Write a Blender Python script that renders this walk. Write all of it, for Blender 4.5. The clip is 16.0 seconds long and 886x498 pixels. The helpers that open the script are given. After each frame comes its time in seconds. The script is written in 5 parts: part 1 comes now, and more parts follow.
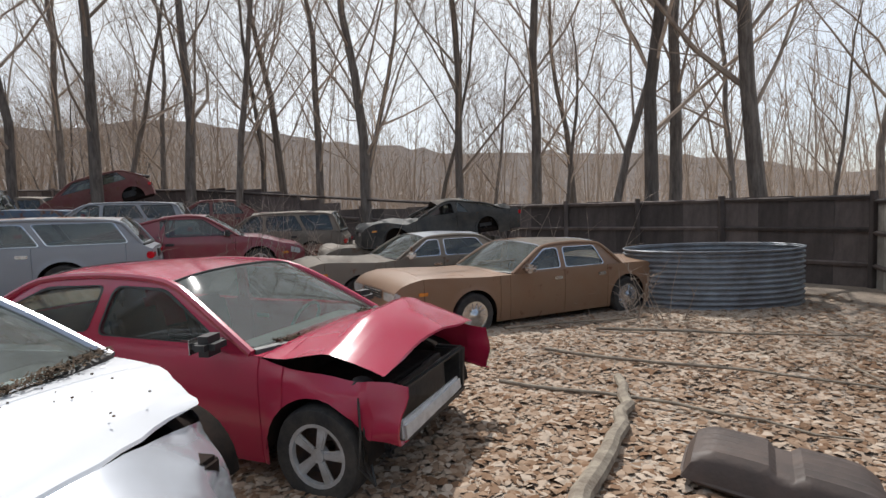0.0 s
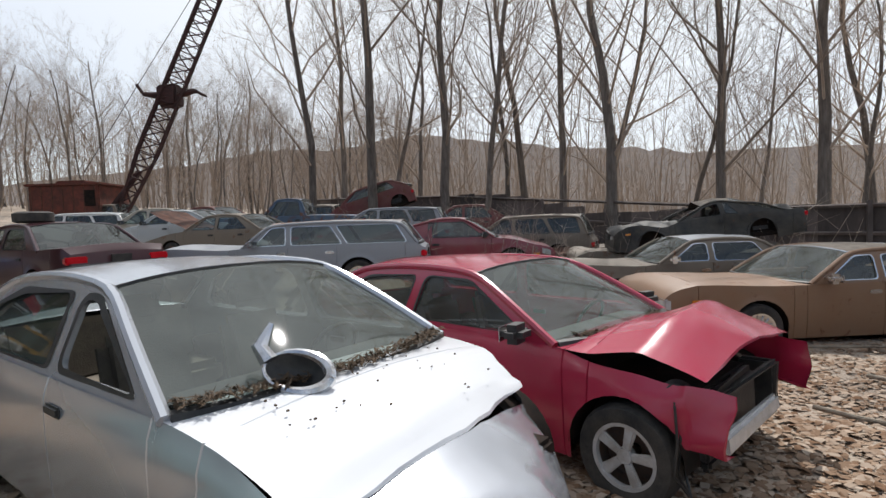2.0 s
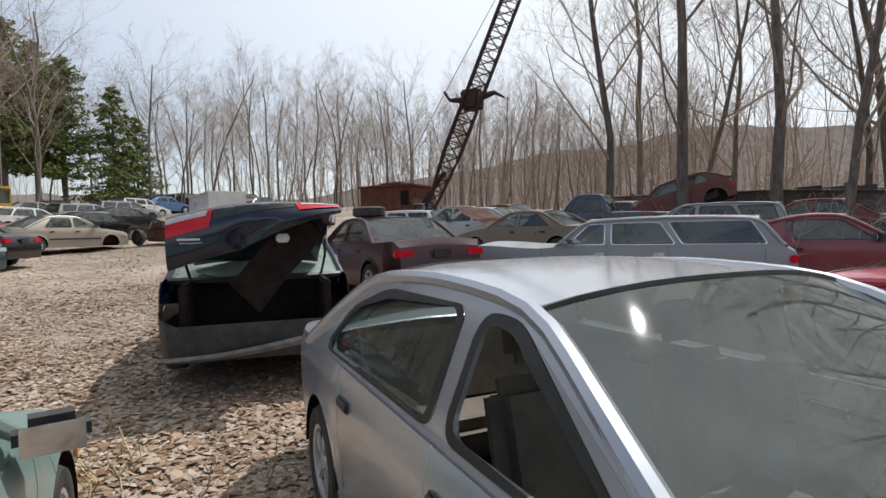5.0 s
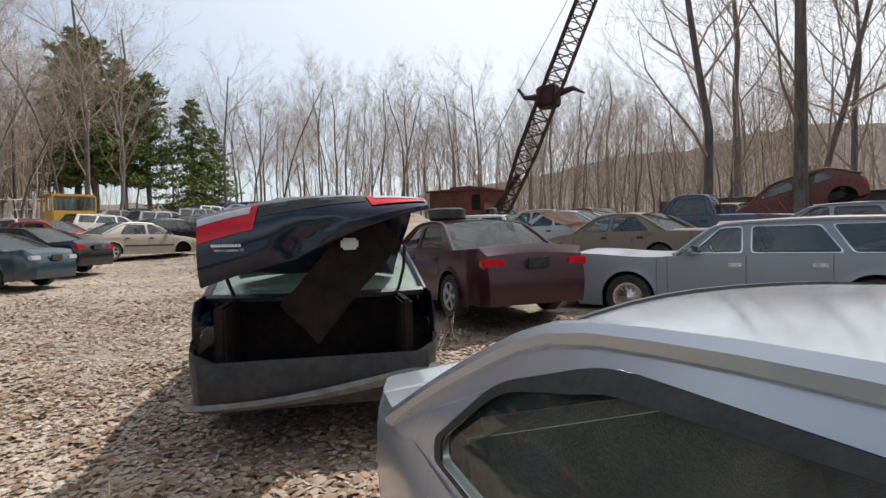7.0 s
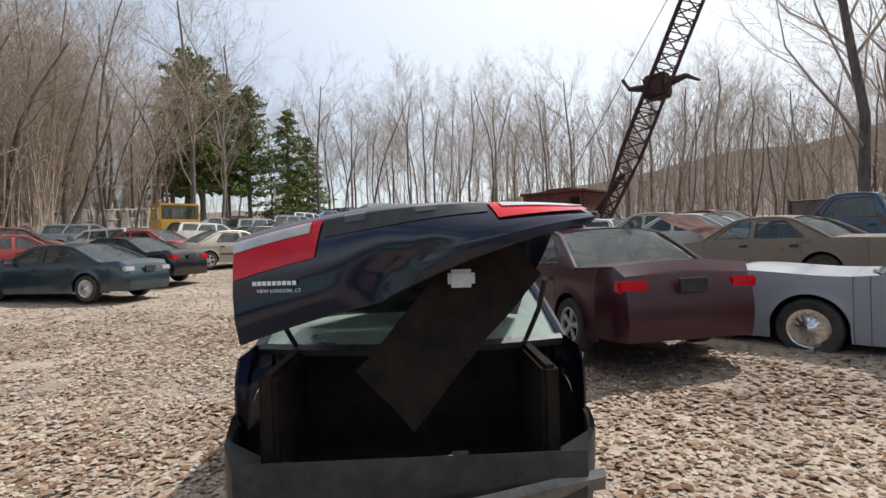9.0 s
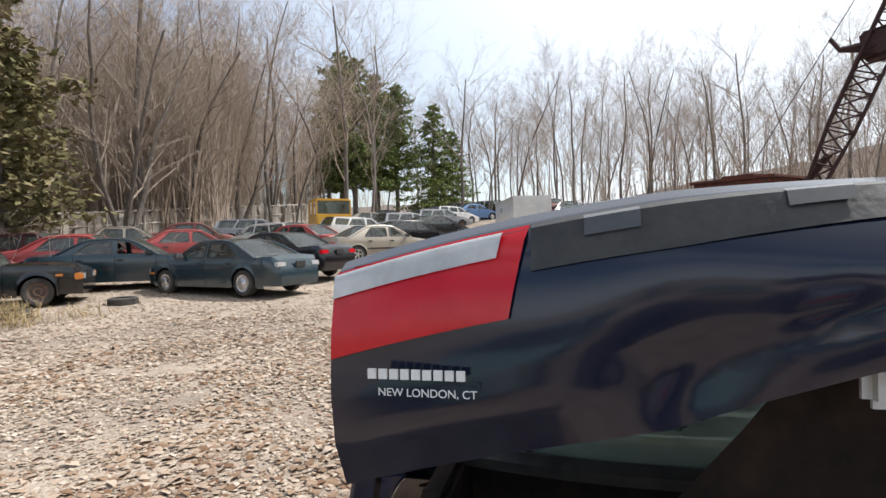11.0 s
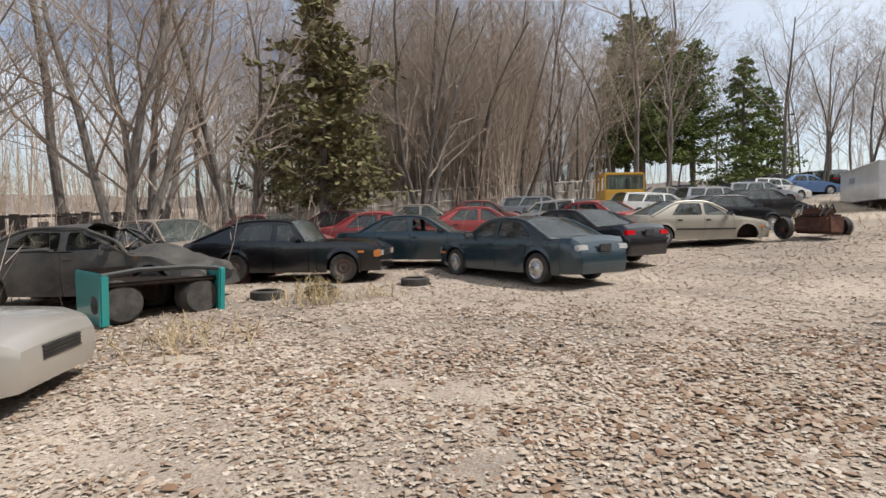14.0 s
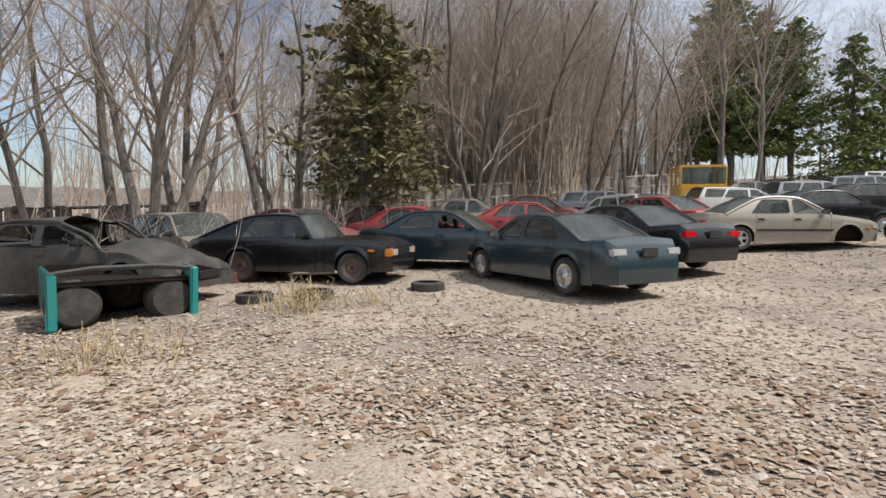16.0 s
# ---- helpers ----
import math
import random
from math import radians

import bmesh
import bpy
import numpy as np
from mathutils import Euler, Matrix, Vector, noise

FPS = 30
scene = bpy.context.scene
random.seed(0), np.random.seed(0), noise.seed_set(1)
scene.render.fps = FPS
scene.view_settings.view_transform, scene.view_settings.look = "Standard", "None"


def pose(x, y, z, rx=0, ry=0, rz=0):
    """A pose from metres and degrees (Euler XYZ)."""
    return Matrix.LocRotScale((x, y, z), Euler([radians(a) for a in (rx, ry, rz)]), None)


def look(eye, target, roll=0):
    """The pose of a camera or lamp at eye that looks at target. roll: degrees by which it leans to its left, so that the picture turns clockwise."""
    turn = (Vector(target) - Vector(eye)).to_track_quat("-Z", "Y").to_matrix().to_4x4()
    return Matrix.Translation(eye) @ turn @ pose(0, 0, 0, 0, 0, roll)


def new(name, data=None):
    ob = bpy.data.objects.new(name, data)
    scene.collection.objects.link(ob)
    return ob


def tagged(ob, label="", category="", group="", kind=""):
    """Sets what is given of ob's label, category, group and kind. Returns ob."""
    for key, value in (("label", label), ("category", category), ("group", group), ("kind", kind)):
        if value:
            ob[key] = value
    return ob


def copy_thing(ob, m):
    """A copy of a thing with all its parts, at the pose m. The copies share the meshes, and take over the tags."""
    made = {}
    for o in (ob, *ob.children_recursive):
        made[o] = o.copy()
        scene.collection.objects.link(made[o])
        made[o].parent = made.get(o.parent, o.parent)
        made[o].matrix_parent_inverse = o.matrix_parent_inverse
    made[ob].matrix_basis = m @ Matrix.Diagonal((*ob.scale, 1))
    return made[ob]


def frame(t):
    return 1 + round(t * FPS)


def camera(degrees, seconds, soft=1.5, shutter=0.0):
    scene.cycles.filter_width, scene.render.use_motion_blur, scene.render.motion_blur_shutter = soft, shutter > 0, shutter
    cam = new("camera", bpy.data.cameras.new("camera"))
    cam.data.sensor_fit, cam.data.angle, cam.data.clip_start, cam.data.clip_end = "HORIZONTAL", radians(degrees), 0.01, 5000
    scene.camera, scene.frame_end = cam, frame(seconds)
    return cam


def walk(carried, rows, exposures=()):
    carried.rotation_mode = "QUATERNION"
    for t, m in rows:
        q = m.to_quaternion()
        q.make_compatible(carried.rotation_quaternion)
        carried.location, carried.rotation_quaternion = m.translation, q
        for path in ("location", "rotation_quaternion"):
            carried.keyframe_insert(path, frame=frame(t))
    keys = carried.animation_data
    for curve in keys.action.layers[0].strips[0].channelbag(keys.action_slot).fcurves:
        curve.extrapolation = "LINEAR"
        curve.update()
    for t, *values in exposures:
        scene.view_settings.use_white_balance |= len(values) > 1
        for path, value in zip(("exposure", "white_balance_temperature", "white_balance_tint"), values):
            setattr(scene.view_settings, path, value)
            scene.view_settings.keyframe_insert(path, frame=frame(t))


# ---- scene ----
cam = camera(78.3, 16.0)
METRES, EYE, TILT, LEAN, TURN = 11.3, 1.6, 1.2, 0.0, 0.0
ROWS = [
    (0.0, 0.0, 0.0, 0.0, -0.17, -5.32, 1.81),
    (0.5, -0.0072, -0.0018, 0.0007, 3.18, -4.81, 1.93),
    (1.0, -0.0153, -0.0027, -0.0017, 9.66, -4.42, 2.39),
    (1.5, -0.0277, -0.0064, -0.0042, 16.63, -4.11, 2.54),
    (2.0, -0.0417, -0.0075, -0.0046, 23.67, -3.84, 2.47),
    (2.5, -0.0637, 0.0056, -0.0077, 33.78, -3.69, 2.99),
    (3.0, -0.0811, 0.02, -0.005, 41.26, -3.36, 3.11),
    (3.5, -0.0918, 0.0269, -0.0079, 46.27, -2.72, 3.04),
    (4.0, -0.1204, 0.034, -0.0099, 48.21, -2.8, 2.64),
    (6.5, -0.2631, 0.0845, -0.0086, 57.39, -1.73, 2.34),
    (7.0, -0.2988, 0.0994, -0.0119, 58.7, -1.65, 2.38),
    (7.5, -0.3294, 0.1127, -0.0087, 61.82, -1.52, 2.5),
    (8.0, -0.3658, 0.1206, -0.0072, 65.31, -1.14, 2.66),
    (10.5, -0.5034, 0.1545, 0.008, 72.81, -0.91, 2.28),
    (11.0, -0.5463, 0.1496, 0.0077, 82.63, -0.94, 2.48),
    (11.5, -0.5851, 0.1336, 0.008, 94.9, -0.8, 2.18),
    (12.0, -0.618, 0.1054, 0.0092, 101.9, -0.87, 1.88),
    (12.5, -0.6504, 0.089, 0.0104, 105.09, -1.12, 1.7),
    (13.0, -0.6881, 0.0792, 0.0118, 108.23, -1.21, 1.89),
    (13.5, -0.7172, 0.0753, 0.0064, 110.55, -1.36, 1.86),
    (14.0, -0.7639, 0.0716, 0.0102, 111.02, -2.07, 1.8),
    (14.5, -0.8089, 0.0881, 0.0106, 111.18, -2.07, 1.91),
    (15.0, -0.845, 0.1105, 0.0167, 112.9, -1.8, 2.01),
    (15.5, -0.8923, 0.1195, 0.0126, 114.3, -1.9, 1.57),
    (16.0, -0.9302, 0.1128, 0.0118, 119.13, -2.37, 1.03),
]
walk(cam, [(t, pose(0, 0, EYE, TILT, LEAN, TURN) @ pose(METRES * x, METRES * y, METRES * z, 90 + pitch, roll, yaw)) for t, x, y, z, yaw, pitch, roll in ROWS],
     exposures=[(0.0, 0.08), (3.5, 0.03), (7.0, 0.15), (10.3, 0.28), (11.0, 0.45), (11.6, 0.35), (12.2, 0.18), (16.0, 0.15)])

# ---- sky and sun ----
SUN = Vector((-0.12, 0.56, 0.82)).normalized()
world = bpy.data.worlds.new("sky")
scene.world = world
world.use_nodes = True
wn, wl = world.node_tree.nodes, world.node_tree.links
sky = wn.new("ShaderNodeTexSky")
sky.sky_type, sky.sun_disc = "NISHITA", False
sky.sun_elevation = math.asin(SUN.z)
sky.sun_rotation = math.atan2(SUN.x, SUN.y)
sky.air_density, sky.dust_density = 1.0, 1.6
bg = wn["Background"]
bg.inputs["Strength"].default_value = 0.13
# thin high cloud: noise on the sky direction whitens the blue
tc = wn.new("ShaderNodeTexCoord")
mp = wn.new("ShaderNodeMapping")
mp.inputs["Scale"].default_value = (1.1, 1.1, 3.0)
cn = wn.new("ShaderNodeTexNoise")
cn.inputs["Scale"].default_value, cn.inputs["Detail"].default_value = 1.6, 6
cr = wn.new("ShaderNodeValToRGB")
cr.color_ramp.elements[0].position, cr.color_ramp.elements[1].position = 0.44, 0.66
dotn = wn.new("ShaderNodeVectorMath"); dotn.operation = "DOT_PRODUCT"
dotn.inputs[1].default_value = SUN
veil = wn.new("ShaderNodeMapRange")
veil.inputs["From Min"].default_value, veil.inputs["From Max"].default_value = 0.05, 0.75
addv = wn.new("ShaderNodeMath"); addv.operation = "MAXIMUM"
scl = wn.new("ShaderNodeMath"); scl.operation = "MULTIPLY"; scl.inputs[1].default_value = 0.85
mix = wn.new("ShaderNodeMix"); mix.data_type = "RGBA"
mix.inputs["B"].default_value = (6.9, 7.25, 7.7, 1)
wl.new(tc.outputs["Generated"], mp.inputs["Vector"]); wl.new(mp.outputs["Vector"], cn.inputs["Vector"])
wl.new(cn.outputs["Fac"], cr.inputs["Fac"]); wl.new(tc.outputs["Generated"], dotn.inputs[0])
wl.new(dotn.outputs["Value"], veil.inputs["Value"])
wl.new(veil.outputs["Result"], addv.inputs[0]); wl.new(cr.outputs["Color"], scl.inputs[0]); wl.new(scl.outputs[0], addv.inputs[1])
wl.new(addv.outputs[0], mix.inputs["Factor"]); wl.new(sky.outputs["Color"], mix.inputs["A"])
wl.new(mix.outputs["Result"], bg.inputs["Color"])
sun_data = bpy.data.lights.new("sun", "SUN")
sun_data.energy, sun_data.angle, sun_data.color = 4.2, radians(0.55), (1.0, 0.97, 0.935)
sun = new("sun", sun_data)
sun.matrix_world = look(SUN * 60, (0, 0, 0))

# ---- materials ----
def material(name, color, rough=0.6, metal=0.0, var=0.0, color2=None, scale=6.0, bump=0.0, bscale=40.0, coat=0.0, ramp=(0.35, 0.65), piece=0.0, spec=0.5, stretch=None):
    """A principled material: two-scale noise between two colours, fine relief."""
    m = bpy.data.materials.new(name)
    m.use_nodes = True
    n, l = m.node_tree.nodes, m.node_tree.links
    b = n["Principled BSDF"]
    b.inputs["Base Color"].default_value = (*color, 1)
    b.inputs["Roughness"].default_value, b.inputs["Metallic"].default_value = rough, metal
    b.inputs["Coat Weight"].default_value, b.inputs["Coat Roughness"].default_value = coat, 0.12
    b.inputs["Specular IOR Level"].default_value = spec
    co = n.new("ShaderNodeTexCoord")
    vec = co.outputs["Object"]
    if stretch:
        mpn = n.new("ShaderNodeMapping")
        mpn.inputs["Scale"].default_value = stretch
        l.new(vec, mpn.inputs["Vector"]); vec = mpn.outputs["Vector"]
    if color2:
        a = n.new("ShaderNodeTexNoise"); a.inputs["Scale"].default_value, a.inputs["Detail"].default_value, a.inputs["Roughness"].default_value = scale, 8, 0.68
        l.new(vec, a.inputs["Vector"])
        r = n.new("ShaderNodeValToRGB")
        r.color_ramp.elements[0].position, r.color_ramp.elements[1].position = ramp
        l.new(a.outputs["Fac"], r.inputs["Fac"])
        x = n.new("ShaderNodeMix"); x.data_type = "RGBA"
        x.inputs["A"].default_value, x.inputs["B"].default_value = (*color, 1), (*color2, 1)
        l.new(r.outputs["Color"], x.inputs["Factor"])
        out = x.outputs["Result"]
        if piece:
            oi = n.new("ShaderNodeObjectInfo")
            mr = n.new("ShaderNodeMapRange"); mr.inputs["To Min"].default_value, mr.inputs["To Max"].default_value = 1 - piece, 1 + piece
            l.new(oi.outputs["Random"], mr.inputs["Value"])
            hv = n.new("ShaderNodeHueSaturation"); l.new(mr.outputs["Result"], hv.inputs["Value"]); l.new(out, hv.inputs["Color"])
            out = hv.outputs["Color"]
        l.new(out, b.inputs["Base Color"])
    if bump:
        g = n.new("ShaderNodeTexNoise"); g.inputs["Scale"].default_value, g.inputs["Detail"].default_value = bscale, 5
        l.new(vec, g.inputs["Vector"])
        bp = n.new("ShaderNodeBump"); bp.inputs["Strength"].default_value, bp.inputs["Distance"].default_value = bump, 0.02
        l.new(g.outputs["Fac"], bp.inputs["Height"]); l.new(bp.outputs["Normal"], b.inputs["Normal"])
    return m


def paint(name, color, rough=0.3, rust=0.0, dirt=0.25, metal=0.0, coat=0.6):
    """Car paint: dust film at a large scale, rust blooms where asked, slight waviness."""
    m = material(name, color, rough, metal, color2=tuple(c * (1 - dirt) + d * dirt for c, d in zip(color, (0.23, 0.19, 0.14))), scale=2.2, bump=0.04, bscale=7, coat=coat)
    n, l = m.node_tree.nodes, m.node_tree.links
    b = n["Principled BSDF"]
    src = b.inputs["Base Color"].links[0].from_socket
    co = n.new("ShaderNodeTexCoord")
    a = n.new("ShaderNodeTexNoise"); a.inputs["Scale"].default_value, a.inputs["Detail"].default_value, a.inputs["Roughness"].default_value = 3.1, 9, 0.72
    l.new(co.outputs["Object"], a.inputs["Vector"])
    r = n.new("ShaderNodeValToRGB")
    e = 0.72 - 0.42 * rust
    r.color_ramp.elements[0].position, r.color_ramp.elements[1].position = e, min(1.0, e + 0.07)
    l.new(a.outputs["Fac"], r.inputs["Fac"])
    a2 = n.new("ShaderNodeTexNoise"); a2.inputs["Scale"].default_value, a2.inputs["Detail"].default_value = 34, 6
    l.new(co.outputs["Object"], a2.inputs["Vector"])
    rc = n.new("ShaderNodeValToRGB")
    rc.color_ramp.elements[0].color, rc.color_ramp.elements[1].color = (0.06, 0.022, 0.012, 1), (0.22, 0.09, 0.04, 1)
    l.new(a2.outputs["Fac"], rc.inputs["Fac"])
    x = n.new("ShaderNodeMix"); x.data_type = "RGBA"
    l.new(r.outputs["Color"], x.inputs["Factor"]); l.new(src, x.inputs["A"]); l.new(rc.outputs["Color"], x.inputs["B"])
    l.new(x.outputs["Result"], b.inputs["Base Color"])
    rr = n.new("ShaderNodeMapRange"); rr.inputs["To Min"].default_value, rr.inputs["To Max"].default_value = rough, 0.85
    l.new(r.outputs["Color"], rr.inputs["Value"]); l.new(rr.outputs["Result"], b.inputs["Roughness"])
    cw = n.new("ShaderNodeMapRange"); cw.inputs["To Min"].default_value, cw.inputs["To Max"].default_value = coat, 0.0
    l.new(r.outputs["Color"], cw.inputs["Value"]); l.new(cw.outputs["Result"], b.inputs["Coat Weight"])
    return m


def glass_mat(name, tint=(0.75, 0.85, 0.82), alpha=0.35, dust=0.25):
    """Car glass: see-through with a glossy face and a film of dust."""
    m = bpy.data.materials.new(name)
    m.use_nodes = True
    n, l = m.node_tree.nodes, m.node_tree.links
    n.remove(n["Principled BSDF"])
    tr = n.new("ShaderNodeBsdfTransparent"); tr.inputs["Color"].default_value = (*tint, 1)
    gl = n.new("ShaderNodeBsdfGlossy"); gl.inputs["Roughness"].default_value = 0.03
    df = n.new("ShaderNodeBsdfDiffuse"); df.inputs["Color"].default_value = (0.2, 0.22, 0.2, 1)
    fr = n.new("ShaderNodeFresnel"); fr.inputs["IOR"].default_value = 1.6
    ad = n.new("ShaderNodeMath"); ad.operation = "MULTIPLY_ADD"; ad.inputs[1].default_value, ad.inputs[2].default_value = 0.7, 0.04
    ns = n.new("ShaderNodeTexNoise"); ns.inputs["Scale"].default_value, ns.inputs["Detail"].default_value = 3.0, 8
    co = n.new("ShaderNodeTexCoord"); l.new(co.outputs["Object"], ns.inputs["Vector"])
    mr = n.new("ShaderNodeMapRange"); mr.inputs["From Min"].default_value, mr.inputs["From Max"].default_value = 0.3, 0.75
    mr.inputs["To Min"].default_value, mr.inputs["To Max"].default_value = dust * 0.4, dust
    l.new(ns.outputs["Fac"], mr.inputs["Value"])
    m1, m2 = n.new("ShaderNodeMixShader"), n.new("ShaderNodeMixShader")
    l.new(mr.outputs["Result"], m1.inputs[0]); l.new(tr.outputs[0], m1.inputs[1]); l.new(df.outputs[0], m1.inputs[2])
    l.new(fr.outputs[0], ad.inputs[0]); l.new(ad.outputs[0], m2.inputs[0]); l.new(m1.outputs[0], m2.inputs[1]); l.new(gl.outputs[0], m2.inputs[2])
    l.new(m2.outputs[0], n["Material Output"].inputs["Surface"])
    return m


GLASS = glass_mat("car_glass", (0.42, 0.5, 0.48), dust=0.22)
GLASS_DUSTY = glass_mat("dusty_glass", (0.5, 0.6, 0.56), dust=0.36)
TYRE = material("tyre_rubber", (0.02, 0.02, 0.02), 0.85, color2=(0.07, 0.06, 0.05), scale=5, bump=0.3, bscale=60)
RIM = material("alloy", (0.6, 0.6, 0.6), 0.4, 0.35, color2=(0.42, 0.39, 0.36), scale=9)
STEEL_WHEEL = material("steel_wheel", (0.09, 0.08, 0.075), 0.6, 0.3, color2=(0.16, 0.09, 0.06), scale=12)
CHROME = material("chrome", (0.62, 0.62, 0.63), 0.22, 1.0, color2=(0.3, 0.25, 0.2), scale=10, ramp=(0.5, 0.8))
BLACK = material("black_plastic", (0.012, 0.012, 0.013), 0.5, color2=(0.04, 0.038, 0.035), scale=8, bump=0.1)
UNDER = material("underbody", (0.012, 0.011, 0.01), 0.95, color2=(0.03, 0.02, 0.016), scale=7, spec=0.1)
SEAT = material("seat_cloth", (0.05, 0.05, 0.055), 0.95, color2=(0.09, 0.085, 0.08), scale=5, bump=0.3, bscale=90)
SEAT_TAN = material("tan_seat", (0.2, 0.17, 0.13), 0.9, color2=(0.13, 0.11, 0.09), scale=5, bump=0.3, bscale=90)
RED_LENS = material("red_lens", (0.45, 0.004, 0.012), 0.15, color2=(0.56, 0.01, 0.02), scale=5, coat=0.2, spec=0.3)
CLEAR_LENS = material("clear_lens", (0.5, 0.5, 0.5), 0.2, color2=(0.36, 0.36, 0.35), scale=9, coat=1)
AMBER_LENS = material("amber_lens", (0.7, 0.25, 0.02), 0.25, color2=(0.6, 0.18, 0.02), scale=9, coat=1)
SMOKED = material("smoked_lens", (0.05, 0.05, 0.052), 0.25, color2=(0.08, 0.078, 0.075), scale=9, coat=0.5)
RUST = material("rust", (0.13, 0.05, 0.028), 0.9, color2=(0.05, 0.026, 0.02), scale=4, bump=0.5, bscale=30)
RUST_RED = material("red_rust", (0.17, 0.045, 0.03), 0.9, color2=(0.07, 0.03, 0.022), scale=3, bump=0.5, bscale=30)
CRANE_RUST = material("crane_rust", (0.06, 0.022, 0.02), 0.85, color2=(0.03, 0.016, 0.015), scale=5, bump=0.3, bscale=30)
LITTER = material("plant_litter", (0.12, 0.075, 0.04), 0.95, color2=(0.045, 0.03, 0.02), scale=30, bump=0.9, bscale=120)
BARK = material("bark", (0.2, 0.172, 0.15), 0.95, color2=(0.08, 0.066, 0.056), scale=5, bump=0.9, bscale=18, stretch=(2, 2, 0.35), piece=0.3)
TWIG = material("twigs", (0.42, 0.34, 0.27), 0.95, color2=(0.25, 0.195, 0.155), scale=2, piece=0.3)
LOGWOOD = material("pale_log", (0.3, 0.26, 0.2), 0.9, color2=(0.13, 0.1, 0.075), scale=6, bump=0.6, bscale=20)
FENCE = material("dark_fence", (0.14, 0.112, 0.1), 0.9, color2=(0.075, 0.06, 0.054), scale=2.2, bump=0.4, bscale=14, stretch=(1.5, 1.5, 0.6), piece=0.45)
FENCE_PALE = material("pale_fence", (0.42, 0.39, 0.35), 0.9, color2=(0.22, 0.19, 0.16), scale=2.5, bump=0.4, bscale=20, piece=0.3)
GALV = material("galvanised", (0.26, 0.29, 0.32), 0.5, 0.55, color2=(0.16, 0.16, 0.17), scale=3, bump=0.1)
BROWN_PLASTIC = material("brown_plastic", (0.085, 0.058, 0.046), 0.6, color2=(0.05, 0.036, 0.03), scale=4, bump=0.15)
GROUND = material("leaf_litter", (0.41, 0.36, 0.315), 0.95, color2=(0.2, 0.155, 0.12), scale=34, bump=0.7, bscale=45)
YELLOW = paint("yellow_paint", (0.62, 0.34, 0.02), 0.4, rust=0.12)
WHITE = paint("white_paint", (0.66, 0.66, 0.64), 0.45, rust=0.03)
RIDGE = material("wooded_ridge", (0.2, 0.175, 0.16), 1.0, color2=(0.11, 0.095, 0.088), scale=0.35, bump=1.0, bscale=0.8, spec=0.0, stretch=(1, 1, 0.35))

# ground tint: brown leaves near the trees, pale straw over the open lane
gn, gl_ = GROUND.node_tree.nodes, GROUND.node_tree.links
gb = gn["Principled BSDF"]
gsrc = gb.inputs["Base Color"].links[0].from_socket
gco = gn.new("ShaderNodeTexCoord")
gno = gn.new("ShaderNodeTexNoise"); gno.inputs["Scale"].default_value, gno.inputs["Detail"].default_value = 0.35, 6
gl_.new(gco.outputs["Object"], gno.inputs["Vector"])
grm = gn.new("ShaderNodeValToRGB"); grm.color_ramp.elements[0].position, grm.color_ramp.elements[1].position = 0.4, 0.62
grm.color_ramp.elements[0].color, grm.color_ramp.elements[1].color = (0.75, 0.72, 0.68, 1), (1.25, 1.2, 1.1, 1)
gl_.new(gno.outputs["Fac"], grm.inputs["Fac"])
gmx = gn.new("ShaderNodeMix"); gmx.data_type = "RGBA"; gmx.blend_type = "MULTIPLY"; gmx.inputs["Factor"].default_value = 1
gl_.new(gsrc, gmx.inputs["A"]); gl_.new(grm.outputs["Color"], gmx.inputs["B"]); gl_.new(gmx.outputs["Result"], gb.inputs["Base Color"])


def island_leaf(name, c1, c2, c3):
    """Leaves whose colour differs from leaf to leaf."""
    m = material(name, c1, 0.9, spec=0.08)
    n, l = m.node_tree.nodes, m.node_tree.links
    g = n.new("ShaderNodeNewGeometry")
    r = n.new("ShaderNodeValToRGB")
    r.color_ramp.elements[0].color, r.color_ramp.elements[1].color = (*c1, 1), (*c3, 1)
    e = r.color_ramp.elements.new(0.5); e.color = (*c2, 1)
    l.new(g.outputs["Random Per Island"], r.inputs["Fac"]); l.new(r.outputs["Color"], n["Principled BSDF"].inputs["Base Color"])
    return m


DEAD_LEAF = island_leaf("dead_leaves", (0.22, 0.14, 0.095), (0.37, 0.295, 0.225), (0.48, 0.41, 0.34))
BROWN_LEAF = island_leaf("brown_leaves", (0.15, 0.085, 0.05), (0.28, 0.195, 0.135), (0.42, 0.34, 0.27))
STRAW = island_leaf("straw", (0.3, 0.22, 0.11), (0.42, 0.32, 0.18), (0.5, 0.41, 0.25))
NEEDLE = island_leaf("pine_needles", (0.08, 0.11, 0.035), (0.14, 0.18, 0.06), (0.21, 0.23, 0.09))
CEDAR = island_leaf("cedar_foliage", (0.1, 0.095, 0.045), (0.155, 0.14, 0.068), (0.21, 0.18, 0.1))

# ---- ground height ----
GX = (-320, -90, -60, -40, -28, -20, -16, -12, -8, -4, 0, 5, 60, 320)
GZ = (10, 5.6, 3.8, 2.0, 0.98, 0.5, 0.38, 0.2, 0.06, -0.1, -0.12, -0.16, -0.4, -1)


def gz(x, y):
    """Height of the ground."""
    z = float(np.interp(x, GX, GZ))
    z += 0.045 * min(max(0, y - 3), 15) * min(1, max(0, (-3 - x) / 4))
    if x > -6:
        z -= 0.02 * min(max(0, y - 3), 6) * min(1, (x + 6) / 4)
    return z


